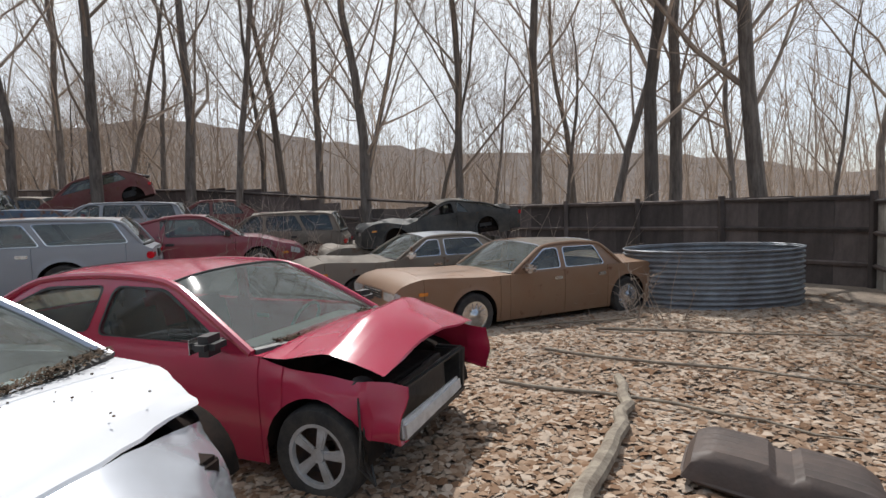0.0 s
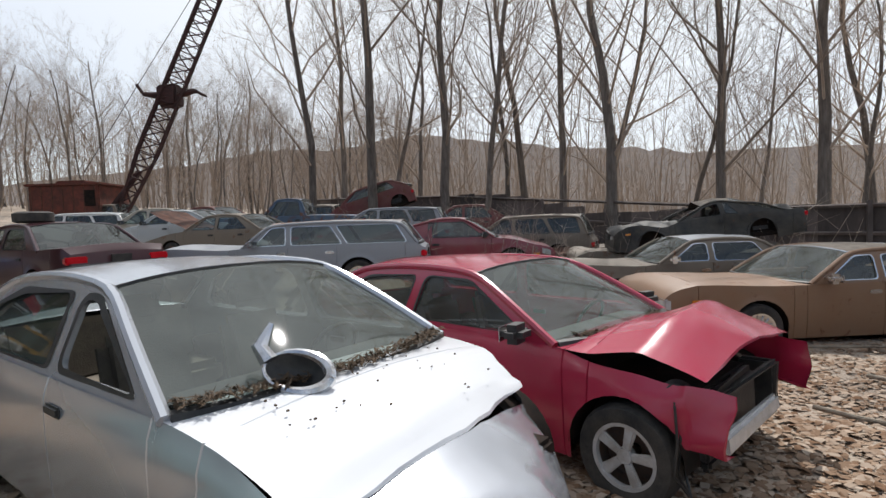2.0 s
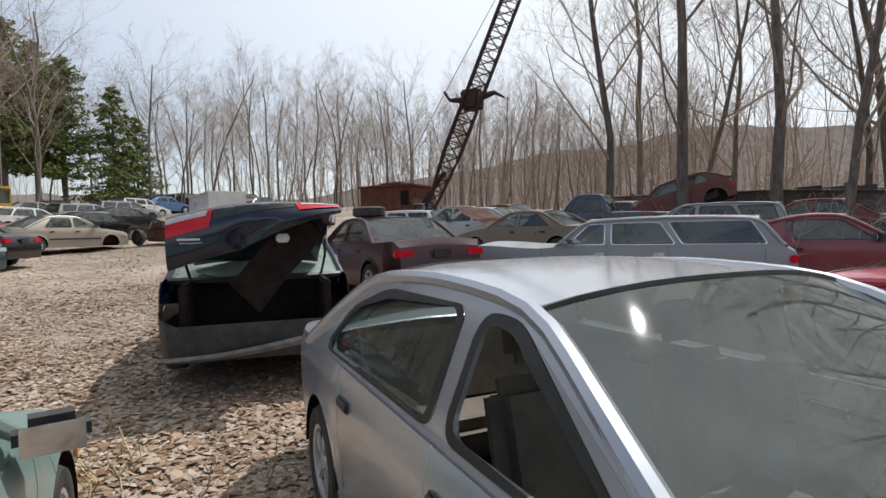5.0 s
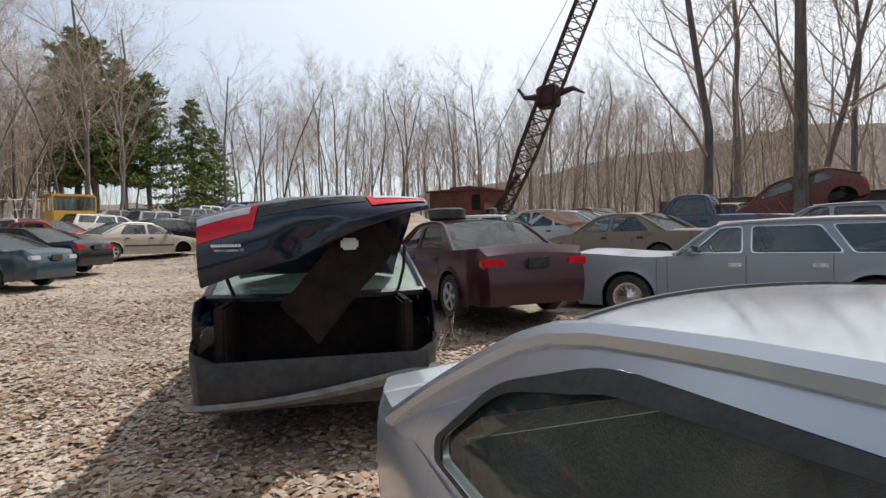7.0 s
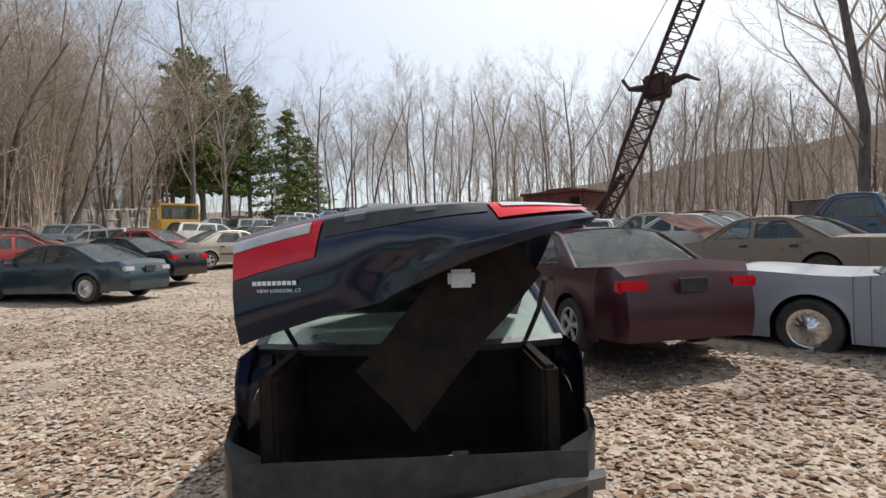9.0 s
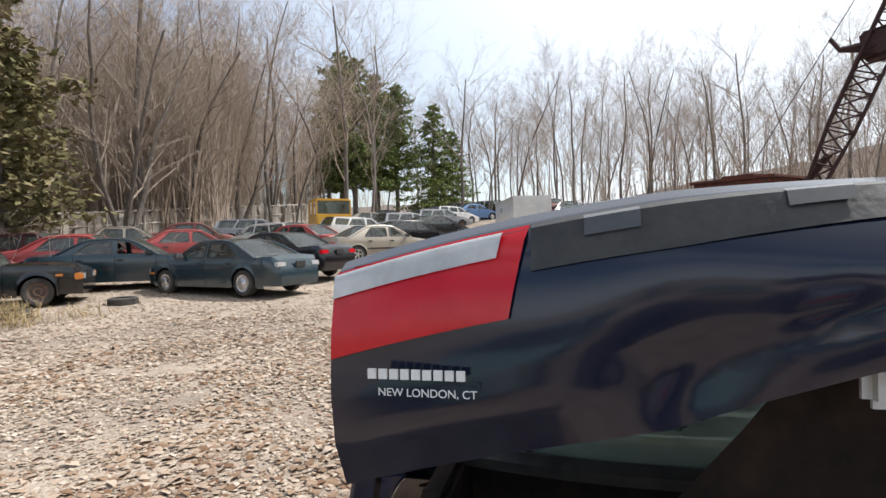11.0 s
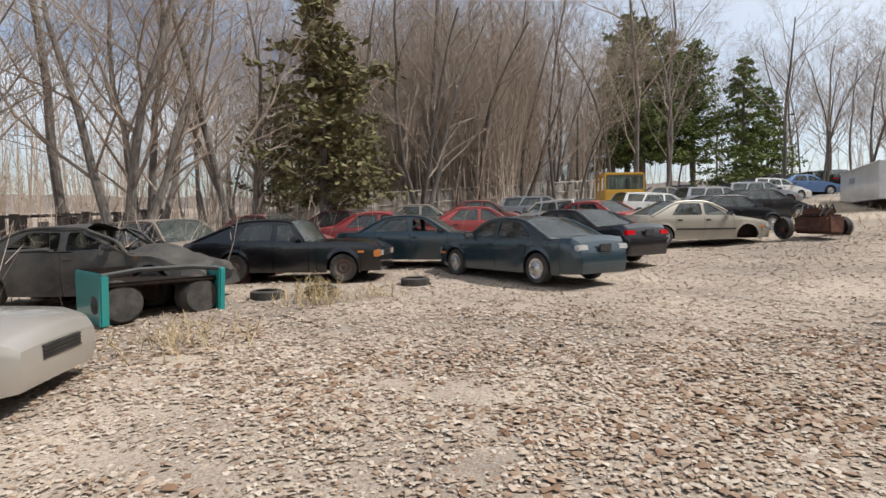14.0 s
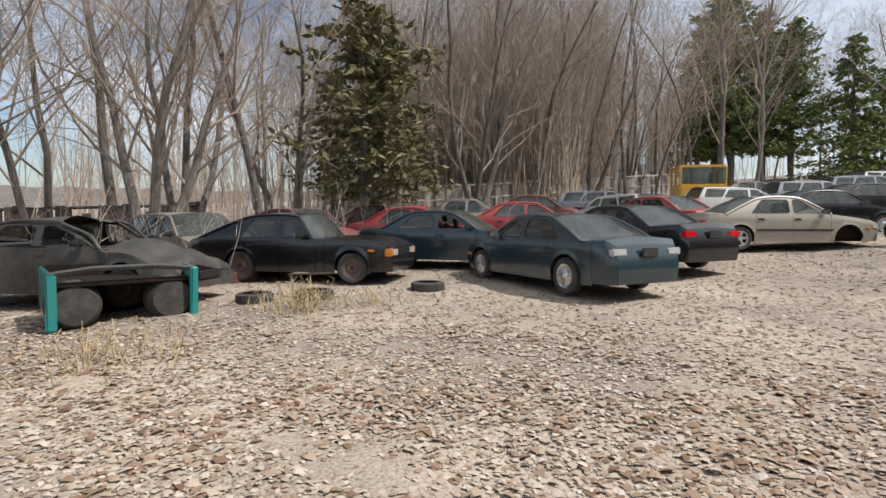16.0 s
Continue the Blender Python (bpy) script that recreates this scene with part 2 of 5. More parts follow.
# ---- mesh helpers ----
def mesh_of(name, verts, faces, mat, smooth=True, angle=35):
    me = bpy.data.meshes.new(name)
    me.from_pydata([tuple(v) for v in verts], [], faces)
    me.materials.append(mat)
    if smooth:
        me.polygons.foreach_set("use_smooth", [True] * len(me.polygons))
        me.set_sharp_from_angle(angle=radians(angle))
    return me


def part(name, geo, mat, parent=None, label="", smooth=True, angle=35):
    """Links geo, (verts, faces) or a mesh, as one mesh object under a thing or part."""
    me = geo if isinstance(geo, bpy.types.Mesh) else mesh_of(name, geo[0], geo[1], mat, smooth, angle)
    ob = new(name, me)
    if parent is not None:
        ob.parent = parent
    if label:
        ob["label"] = label
    return ob


def join(*geos):
    v, f = [], []
    for gv, gf in geos:
        k = len(v)
        v += list(gv)
        f += [tuple(i + k for i in q) for q in gf]
    return v, f


def moved(geo, m):
    return [m @ Vector(p) for p in geo[0]], geo[1]


def box(x0, x1, y0, y1, z0, z1, b=0.01):
    """A box with chamfered edges."""
    bm = bmesh.new()
    bmesh.ops.create_cube(bm, size=1)
    for v in bm.verts:
        v.co = Vector(((x0 + x1) / 2 + v.co.x * (x1 - x0), (y0 + y1) / 2 + v.co.y * (y1 - y0), (z0 + z1) / 2 + v.co.z * (z1 - z0)))
    b = min(b, 0.4 * min(x1 - x0, y1 - y0, z1 - z0))
    if b > 0.002:
        bmesh.ops.bevel(bm, geom=bm.edges[:], offset=b, segments=2, affect="EDGES")
    bm.verts.index_update()
    geo = [v.co.copy() for v in bm.verts], [tuple(v.index for v in f.verts) for f in bm.faces]
    bm.free()
    return geo


def lathe(profile, n=28, arc=360, start=0):
    """Turns a profile of (radius, along) round the y axis."""
    v, f = [], []
    k = len(profile)
    full = arc >= 360
    cols = n if full else n + 1
    for i in range(cols):
        a = radians(start + arc * i / n)
        for r, y in profile:
            v.append(Vector((r * math.cos(a), y, r * math.sin(a))))
    for i in range(n):
        j = (i + 1) % cols
        for q in range(k - 1):
            f.append((i * k + q, i * k + q + 1, j * k + q + 1, j * k + q))
    return v, f


def tube(pts, radii, n=6, cap=True):
    """A tube through points."""
    pts = [Vector(p) for p in pts]
    if not hasattr(radii, "__len__"):
        radii = [radii] * len(pts)
    v, f = [], []
    for i, p in enumerate(pts):
        d = (pts[min(i + 1, len(pts) - 1)] - pts[max(i - 1, 0)]).normalized()
        a = d.cross(Vector((0.31, 0.2, 1)) if abs(d.z) < 0.9 else Vector((1, 0.2, 0))).normalized()
        b = d.cross(a)
        for k in range(n):
            t = 2 * math.pi * k / n
            v.append(p + (a * math.cos(t) + b * math.sin(t)) * radii[i])
    for i in range(len(pts) - 1):
        for k in range(n):
            f.append((i * n + k, i * n + (k + 1) % n, (i + 1) * n + (k + 1) % n, (i + 1) * n + k))
    if cap:
        f.append(tuple(range(n - 1, -1, -1)))
        f.append(tuple(range((len(pts) - 1) * n, len(pts) * n)))
    return v, f


def grid_faces(nu, nv, flip=False):
    f = []
    for i in range(nu - 1):
        for j in range(nv - 1):
            q = (i * nv + j, i * nv + j + 1, (i + 1) * nv + j + 1, (i + 1) * nv + j)
            f.append(q[::-1] if flip else q)
    return f


def thing(name, m, label, category, group="", kind=""):
    ob = new(name)
    ob.empty_display_size = 0.2
    ob.matrix_world = m
    return tagged(ob, label, category, group, kind)


from mathutils.geometry import tessellate_polygon


def rounded(poly, r, n=4):
    """Rounds a polygon's corners."""
    out = []
    k = len(poly)
    for i in range(k):
        p, a, b = Vector(poly[i]), Vector(poly[i - 1]), Vector(poly[(i + 1) % k])
        da, db = a - p, b - p
        ra = min(r, da.length * 0.4, db.length * 0.4)
        s, e = p + da.normalized() * ra, p + db.normalized() * ra
        for j in range(n + 1):
            t = j / n
            out.append(s * (1 - t) ** 2 + p * 2 * t * (1 - t) + e * t * t)
    return out


def shrink(poly, d):
    """Moves a convex polygon's outline inwards by about d."""
    c = sum(poly, Vector((0, 0))) / len(poly)
    return [c + (p - c) * max(0.1, 1 - d / max(0.05, (p - c).length)) for p in poly]


# ---- vehicles ----
def smooth_at(pts, x):
    """A soft curve through (x, value) pairs."""
    xs = [p[0] for p in pts]
    if x <= xs[0]: return pts[0][1]
    if x >= xs[-1]: return pts[-1][1]
    i = max(k for k in range(len(xs)) if xs[k] <= x)
    i = min(i, len(xs) - 2)
    def sl(k):
        if k == 0: return (pts[1][1] - pts[0][1]) / (xs[1] - xs[0])
        if k == len(xs) - 1: return (pts[-1][1] - pts[-2][1]) / (xs[-1] - xs[-2])
        a = (pts[k][1] - pts[k - 1][1]) / (xs[k] - xs[k - 1]); b = (pts[k + 1][1] - pts[k][1]) / (xs[k + 1] - xs[k])
        return 0 if a * b <= 0 else 2 * a * b / (a + b)
    h = xs[i + 1] - xs[i]
    t = (x - xs[i]) / h
    return (2 * t ** 3 - 3 * t * t + 1) * pts[i][1] + (t ** 3 - 2 * t * t + t) * h * sl(i) + (-2 * t ** 3 + 3 * t * t) * pts[i + 1][1] + (t ** 3 - t * t) * h * sl(i + 1)


WHEEL_MESHES = {}


def wheel(parent, x, y, z, r, style, side, turn=0, tyre=True):
    """A wheel whose outside faces away from the car: barrel > tyre, rim."""
    key = (round(r, 3), style)
    if key not in WHEEL_MESHES:
        rr = r * 0.66
        w = 0.105
        barrel = lathe([(rr * 0.2, -0.06), (rr * 0.9, -0.05), (rr * 0.93, 0.02), (rr * 0.93, 0.085)], 24)
        ty = lathe([(rr * 0.95, -w + 0.02), (rr * 1.1, -w), (r * 0.93, -w + 0.005), (r, -w + 0.04), (r, w - 0.04), (r * 0.93, w - 0.005), (rr * 1.1, w), (rr * 0.97, w - 0.015), (rr * 0.95, w - 0.04)], 30)
        if style == "alloy5":
            g = [lathe([(rr * 0.99, 0.06), (rr * 0.99, 0.093), (rr * 0.88, 0.09), (rr * 0.86, 0.06)], 30), lathe([(0.001, 0.088), (rr * 0.22, 0.085), (rr * 0.26, 0.06), (rr * 0.26, 0.03)], 20)]
            for k in range(5):
                spoke = box(rr * 0.18, rr * 0.92, -0.0, 0.028, -rr * 0.13, rr * 0.13, 0.01)
                spoke = ([Vector((p.x, p.y + 0.055, p.z * (0.8 + 0.7 * p.x / rr))) for p in spoke[0]], spoke[1])
                g.append(moved(spoke, pose(0, 0, 0, 0, 72 * k + 18, 0)))
            rim = join(*g)
        elif style == "steel":
            rim = join(lathe([(rr * 0.99, 0.06), (rr * 0.99, 0.09), (rr * 0.85, 0.07), (rr * 0.6, 0.05), (rr * 0.45, 0.085), (rr * 0.25, 0.08), (rr * 0.2, 0.04), (0.001, 0.04)], 28))
        else:
            g = [lathe([(rr * 0.99, 0.07), (rr * 0.98, 0.098), (rr * 0.82, 0.088), (rr * 0.55, 0.1), (rr * 0.3, 0.108), (rr * 0.2, 0.125), (0.001, 0.13)], 28)]
            for k in range(14):
                fin = box(rr * 0.42, rr * 0.84, 0.088, 0.106, -0.011, 0.011, 0.004)
                g.append(moved(fin, pose(0, 0, 0, 0, 360 / 14 * k, 0)))
            rim = join(*g)
        WHEEL_MESHES[key] = (mesh_of("barrel", *barrel, STEEL_WHEEL), mesh_of("tyre", *ty, TYRE), mesh_of("rim", *rim, {"alloy5": RIM, "steel": STEEL_WHEEL}.get(style, CHROME)))
    meshes = WHEEL_MESHES[key]
    w = part("wheel", meshes[0], None, parent)
    w.matrix_basis = pose(x, y, z, 0, 23, (0 if side > 0 else 180) + turn)
    if tyre:
        part("tyre", meshes[1], None, w)
    part("rim", meshes[2], None, w)
    return w


def car(m, label, body, L=4.6, W=1.74, belt=0.92, roof=1.38, hood=0.9, nose=0.62, deck=0.95, tail=0.75, cowl=0.95, wtop=0.3, rtop=-0.75, rbase=-1.45,
        fwheel=1.38, rwheel=-1.32, r=0.31, style="alloy5", windows=None, doors=(0.95, -0.05, -1.0), round_=0.35, glass=None, roof_paint=None, seats=SEAT,
        box_lamps=False, tyres=(1, 1, 1, 1), warp=None, grille=True, hoodless=False, deckless=False, wagon=False, mirrors=(1, 1), missing=(), sill=0.2, chrome=False, group="junked cars", roof_w=0.72, turn=0, lamp_col=None, category="car", bump_mat=None, tails=True, side_trim=None, seal_w=0.022):
    """A car, front along +x, its wheels' contact at z 0. Panels, glass, lamps, wheels and seats are parts."""
    c = thing("car", m, label, category, group)
    glass = glass or GLASS
    hl = L / 2
    hw = W / 2
    roof_paint = roof_paint or body
    bump_mat = bump_mat or body
    rc = r + 0.055
    zw = r
    fb, rb = hl - 0.45, -hl + 0.42
    # heights of the shoulder line and of the centre line over the length
    shoulder = [(-hl, tail - 0.03), (-hl + 0.12, deck - 0.05), (rbase, belt + 0.0), (cowl, belt - 0.02), (cowl + 0.35, hood - 0.03), (fb, nose + 0.1), (hl - 0.07, nose + 0.0), (hl, nose - 0.08)]
    centre = [(-hl, tail), (-hl + 0.12, deck), (rbase, belt + 0.05), (cowl, belt + 0.02), (cowl + 0.4, hood + 0.03), (fb, nose + 0.16), (hl - 0.05, nose + 0.04), (hl, nose - 0.06)]
    k = round_
    plan = [(-hl, hw * (1 - 0.42 * k)), (-hl + 0.1, hw * (1 - 0.22 * k)), (-hl + 0.45, hw * (1 - 0.06 * k)), (-0.6, hw), (0.7, hw), (fb, hw * (1 - 0.09 * k)), (hl - 0.12, hw * (1 - 0.3 * k)), (hl, hw * (1 - 0.55 * k))]
    xs = set([-hl, -hl + 0.03, -hl + 0.12, hl, hl - 0.03, hl - 0.1])
    xs |= {round(-hl + L * i / 26, 3) for i in range(27)}
    for xc in (fwheel, rwheel):
        xs |= {xc + rc * math.sin(radians(a)) for a in range(-90, 91, 12)}
        xs |= {xc - rc - 0.006, xc + rc + 0.006}
    cuts = [fb, cowl + 0.28] + list(doors) + [rb]
    for xc in cuts + [cowl, rbase]:
        xs = {x for x in xs if abs(x - xc) > 0.022}
        xs |= {xc - 0.006, xc, xc + 0.006}
    xs = sorted(xs)

    def bottom(x):
        for xc in (fwheel, rwheel):
            if abs(x - xc) < rc:
                return zw + math.sqrt(rc * rc - (x - xc) ** 2)
        if x > fb or x < rb:
            return sill + 0.04
        return sill

    NS, NT = 10, 6

    def endoff(z):
        return 0.15 * k * min(1.6, ((z - 0.46) / 0.36) ** 2)

    def tuck(p):
        e = max(0.0, 1 - (hl - abs(p.x)) / 0.3)
        p.x -= math.copysign(e * endoff(p.z), p.x)
        return p


    def section(x):
        zb, zs, zc, w = bottom(x), smooth_at(shoulder, x), smooth_at(centre, x), smooth_at(plan, x)
        zb = min(zb, zs - 0.06)
        groove = 0.012 if any(abs(x - q) < 0.001 for q in cuts) else 0.0
        pts = []
        for i in range(NS):
            t = i / (NS - 1)
            z = zb + (zs - zb) * t
            h = (z - sill) / max(0.1, zs - sill)
            y = w * (1 - 0.05 * (1 - h) ** 2 - 0.02 * h * h - 0.05 * max(0, h - 0.86) / 0.14 * k) - groove
            for xc in (fwheel, rwheel):
                d = math.hypot(x - xc, z - zw)
                if d < rc + 0.07:
                    y += 0.014 * (1 - (d - rc) / 0.07)
            pts.append(Vector((x, y, z)))
        y0 = pts[-1].y
        for i in range(1, NT + 1):
            t = i / NT
            pts.append(Vector((x, y0 * (1 - t), zs + (zc - zs) * math.sin(t * math.pi / 2) - (groove if i > 1 else 0))))
        return [tuck(p) for p in pts]

    sec = [section(x) for x in xs]
    n = NS + NT
    panels = {}

    def panel_of(i, j, s):
        xm = (xs[i] + xs[i + 1]) / 2
        if j < NS - 1:
            if xm > fb: return "front_bumper"
            if xm > cowl + 0.28 or xm > doors[0]: return "fender" + s
            for q in range(len(doors) - 1):
                if xm > doors[q + 1]: return "door" + str(q) + s
            return "rear_bumper" if xm < rb else "quarter_panel" + s
        if xm > fb: return "front_bumper"
        if xm > cowl: return "hood"
        if xm > rbase: return None
        return "trunk_lid" if xm > -hl + 0.1 else "rear_bumper"

    for s in (1, -1):
        for i in range(len(xs) - 1):
            for j in range(n - 1):
                p = panel_of(i, j, "L" if s > 0 else "R")
                if p is None: continue
                q = [sec[i][j], sec[i][j + 1], sec[i + 1][j + 1], sec[i + 1][j]]
                q = [Vector((v.x, v.y * s, v.z)) for v in q]
                if s > 0: q = q[::-1]
                panels.setdefault(p, []).append(q)
    for end, p, fl in ((-1, "front_bumper", False), (0, "rear_bumper", True)):
        loop = sec[end]
        for j in range(n - 1):
            a, b2 = loop[j], loop[j + 1]
            q = [a, b2, Vector((b2.x, -b2.y, b2.z)), Vector((a.x, -a.y, a.z))]
            panels[p].append(q[::-1] if fl else q)
    for p, quads in panels.items():
        nm = p.rstrip("LR") if p[-1] in "LR" else p
        nm = "door" if nm.startswith("door") else nm
        if nm in missing or p in missing or (nm == "hood" and hoodless) or (nm == "trunk_lid" and deckless): continue
        index, v, f = {}, [], []
        for q in quads:
            ids = []
            for co in q:
                kk = (round(co.x, 4), round(co.y, 4), round(co.z, 4))
                if kk not in index:
                    index[kk] = len(v); v.append(warp(nm, co) if warp else co)
                if index[kk] not in ids: ids.append(index[kk])
            if len(ids) > 2: f.append(tuple(ids))
        ob = part(nm, (v, f), bump_mat if "bumper" in nm else body, c, angle=28)
        if nm == "door":
            mid = sum(v, Vector()) / len(v)
            xr = min(q.x for q in v) + 0.13
            yy = smooth_at(plan, xr) * (1 if mid.y > 0 else -1)
            g = join(box(xr - 0.085, xr + 0.085, yy * 0.972, yy * 0.972 + 0.028 * (1 if yy > 0 else -1), belt - 0.17, belt - 0.115, 0.012) if yy > 0 else box(xr - 0.085, xr + 0.085, yy * 0.972 - 0.028, yy * 0.972, belt - 0.17, belt - 0.115, 0.012))
            part("door_handle", g, CHROME if chrome else BLACK, ob)
    # dark lining, wheel wells and floor
    inner = []
    iy = hw * 0.86
    inner.append(box(rbase - 0.1, cowl + 0.1, -iy, iy, sill + 0.02, sill + 0.14, 0.02))
    inner.append(box(cowl + 0.02, cowl + 0.1, -iy, iy, sill + 0.1, belt - 0.05, 0.01))
    if not deckless:
        inner.append(box(-hl + 0.12, rbase + 0.1, -iy * 0.8, iy * 0.8, sill + 0.1, deck - 0.16, 0.02))
    if not hoodless:
        inner.append(box(cowl + 0.05, hl - (0.75 if "front_bumper" in missing else 0.3), -iy * 0.62, iy * 0.62, sill + 0.02, nose - 0.03, 0.02))
    else:
        inner.append(box(cowl + 0.3, hl - 0.35, -0.3, 0.3, sill + 0.1, nose + 0.02, 0.08))
        inner.append(box(hl - 0.3, hl - 0.2, -0.5, 0.5, sill + 0.1, nose - 0.05, 0.02))
    for xc in (fwheel, rwheel):
        for s in (1, -1):
            g = lathe([(rc + 0.004, 0.0), (rc + 0.004, -0.26), (0.02, -0.27)], 16, 180)
            inner.append(moved(g, pose(xc, hw * 0.985, zw, 0, 0, 0) if s > 0 else pose(xc, -hw * 0.985, zw, 0, 0, 180)))
    part("underbody", join(*inner), UNDER, c, "dark lining, floor and wheel wells")
    # greenhouse
    hr = hw * roof_w
    hb = hw * 0.93

    def gy(z):
        t = (z - belt) / (roof - belt)
        return hb + (hr - hb) * t + 0.035 * math.sin(math.pi * min(1, max(0, t))) * 0.6

    zr_f, zr_r = roof - 0.075, roof - 0.085
    out = [Vector((cowl, belt - 0.03)), Vector((wtop, zr_f)), Vector(((wtop + rtop) / 2, roof - 0.045)), Vector((rtop, zr_r)), Vector((rbase, belt - 0.03))]
    if windows is None:
        b1 = doors[1]
        zb, zt = belt + 0.012, roof - 0.105
        def slope(x0, z): return x0
        def ax(z): return cowl + (wtop - cowl) * (z - belt + 0.03) / (zr_f - belt + 0.03)
        def cx(z): return rbase + (rtop - rbase) * (z - belt + 0.03) / (zr_r - belt + 0.03)
        windows = [[(ax(zb) - 0.13, zb), (ax(zt) - 0.07, zt), (b1 + 0.04, zt), (b1 + 0.04, zb)]]
        e = doors[2] if len(doors) > 2 else rtop
        windows.append([(b1 - 0.05, zb), (b1 - 0.05, zt), (max(cx(zt) + 0.14, e + 0.12), zt), (max(cx(zb) + 0.32, e - 0.12), zb)])
        if wagon:
            windows.append([(e - 0.2, zb), (e + 0.02, zt), (cx(zt) + 0.1, zt), (cx(zb) + 0.14, zb)])
    wins = [rounded(w, 0.05 + 0.05 * k) for w in windows]
    for s in (1, -1):
        loops = [out] + wins
        flat = [p for lp in loops for p in lp]
        tris = tessellate_polygon([[Vector((p.x, p.y, 0)) for p in lp] for lp in loops])
        if tris and max(max(t) for t in tris) < len(flat):
            v = [Vector((p.x, gy(p.y) * s, p.y)) for p in flat] + [Vector((p.x, (gy(p.y) - 0.04) * s, p.y)) for p in flat]
            nf = len(flat)
            f = [tuple(t) for t in tris] + [tuple(i + nf for i in t[::-1]) for t in tris]
            o = 0
            for lp in loops:
                for i in range(len(lp)):
                    a, b2 = o + i, o + (i + 1) % len(lp)
                    f.append((a, b2, b2 + nf, a + nf))
                o += len(lp)
            if warp: v = [warp("side_frame", q) for q in v]
            part("side_frame", (v, f), body, c, angle=30)
        for wi, w in enumerate(wins):
            rim_in = shrink(w, seal_w)
            v = [Vector((p.x, (gy(p.y) + 0.004) * s, p.y)) for p in w] + [Vector((p.x, (gy(p.y) + 0.004) * s, p.y)) for p in rim_in]
            q = len(w)
            f = [(i, (i + 1) % q, (i + 1) % q + q, i + q) for i in range(q)]
            if warp: v = [warp("window_trim", p) for p in v]
            seal = part("window_trim", (v, f), CHROME if chrome else BLACK, c)
            if ("glass", s, wi) in missing: continue
            v = [Vector((p.x, (gy(p.y) - 0.012) * s, p.y)) for p in w]
            if warp: v = [warp("window", p) for p in v]
            pane = part("window", (v, [tuple(range(q))[::-s]]), glass, seal, smooth=False)
            pane.visible_shadow = False
    # roof, windscreen, rear window
    NU, NV = 13, 13
    v = []
    for i in range(NU):
        x = wtop + (rtop - wtop) * i / (NU - 1)
        for j in range(NV):
            t = -1 + 2 * j / (NV - 1)
            edge = smooth_at([(rtop, zr_r), ((wtop + rtop) / 2, roof - 0.045), (wtop, zr_f)], x)
            bow = 0.07 * (1 - t * t)
            xx = x + bow * (1 - 2 * i / (NU - 1)) * (0.9 if not wagon or i < NU / 2 else 0.2)
            v.append(Vector((xx, gy(edge) * t, edge + 0.06 * (1 - abs(t) ** 2.6))))
    if warp: v = [warp("roof", p) for p in v]
    if "roof" not in missing:
        part("roof", (v, grid_faces(NU, NV)), roof_paint, c)
    for nm, x0, x1, zt, fl in (("windscreen", cowl, wtop, zr_f, 1), ("rear_window", rbase, rtop, zr_r, -1)):
        if nm in missing: continue
        v = []
        for i in range(9):
            u = i / 8
            z = belt + 0.0 + (zt - belt) * u
            for j in range(NV):
                t = -1 + 2 * j / (NV - 1)
                bow = (0.16 * (1 - u) + 0.063 * u) * (1 - t * t) * fl * (0.3 if wagon and fl < 0 else 1)
                v.append(Vector((x0 + (x1 - x0) * u + bow + 0.02 * fl * math.sin(math.pi * u), (gy(z) - 0.015) * t, z + 0.06 * (1 - abs(t) ** 2.6) * u)))
        if warp: v = [warp(nm, p) for p in v]
        pane = part(nm, (v, grid_faces(9, NV, fl < 0)), GLASS_DUSTY if nm in ("windscreen",) and glass is GLASS else glass, c)
        pane.visible_shadow = False
        edge = [v[i * NV] for i in range(9)] + [v[8 * NV + j] for j in range(1, NV)] + [v[i * NV + NV - 1] for i in range(7, -1, -1)]
        part("window_seal", tube(edge, 0.011, 5), CHROME if chrome else BLACK, pane)
        edge = [v[j] for j in range(NV)]
        part("cowl_panel" if fl > 0 else "lower_seal", tube([p + Vector((0.03 * fl, 0, -0.02)) for p in edge], 0.035, 6), BLACK, c)
    for s in (1, -1):
        p1 = [Vector((x, (gy(z) - 0.008) * s, z + 0.012)) for x, z in ((cowl + 0.03, belt - 0.03), ((cowl + wtop) / 2 + 0.01, (belt + zr_f) / 2), (wtop, zr_f), ((wtop + rtop) / 2, roof - 0.045), (rtop, zr_r), ((rtop + rbase) / 2 - 0.01, (belt + zr_r) / 2), (rbase - 0.03, belt - 0.03))]
        fine = []
        for i in range(len(p1) - 1):
            fine += [p1[i].lerp(p1[i + 1], t) for t in (0, 0.25, 0.5, 0.75)]
        fine.append(p1[-1])
        for _ in range(2):
            fine = [fine[0]] + [(fine[i - 1] + fine[i] * 2 + fine[i + 1]) / 4 for i in range(1, len(fine) - 1)] + [fine[-1]]
        if warp: fine = [warp("rail", p) for p in fine]
        part("roof_rail", tube(fine, 0.03, 8), body, c)
    # lamps, grille, plates
    yl = smooth_at(plan, hl - 0.14)
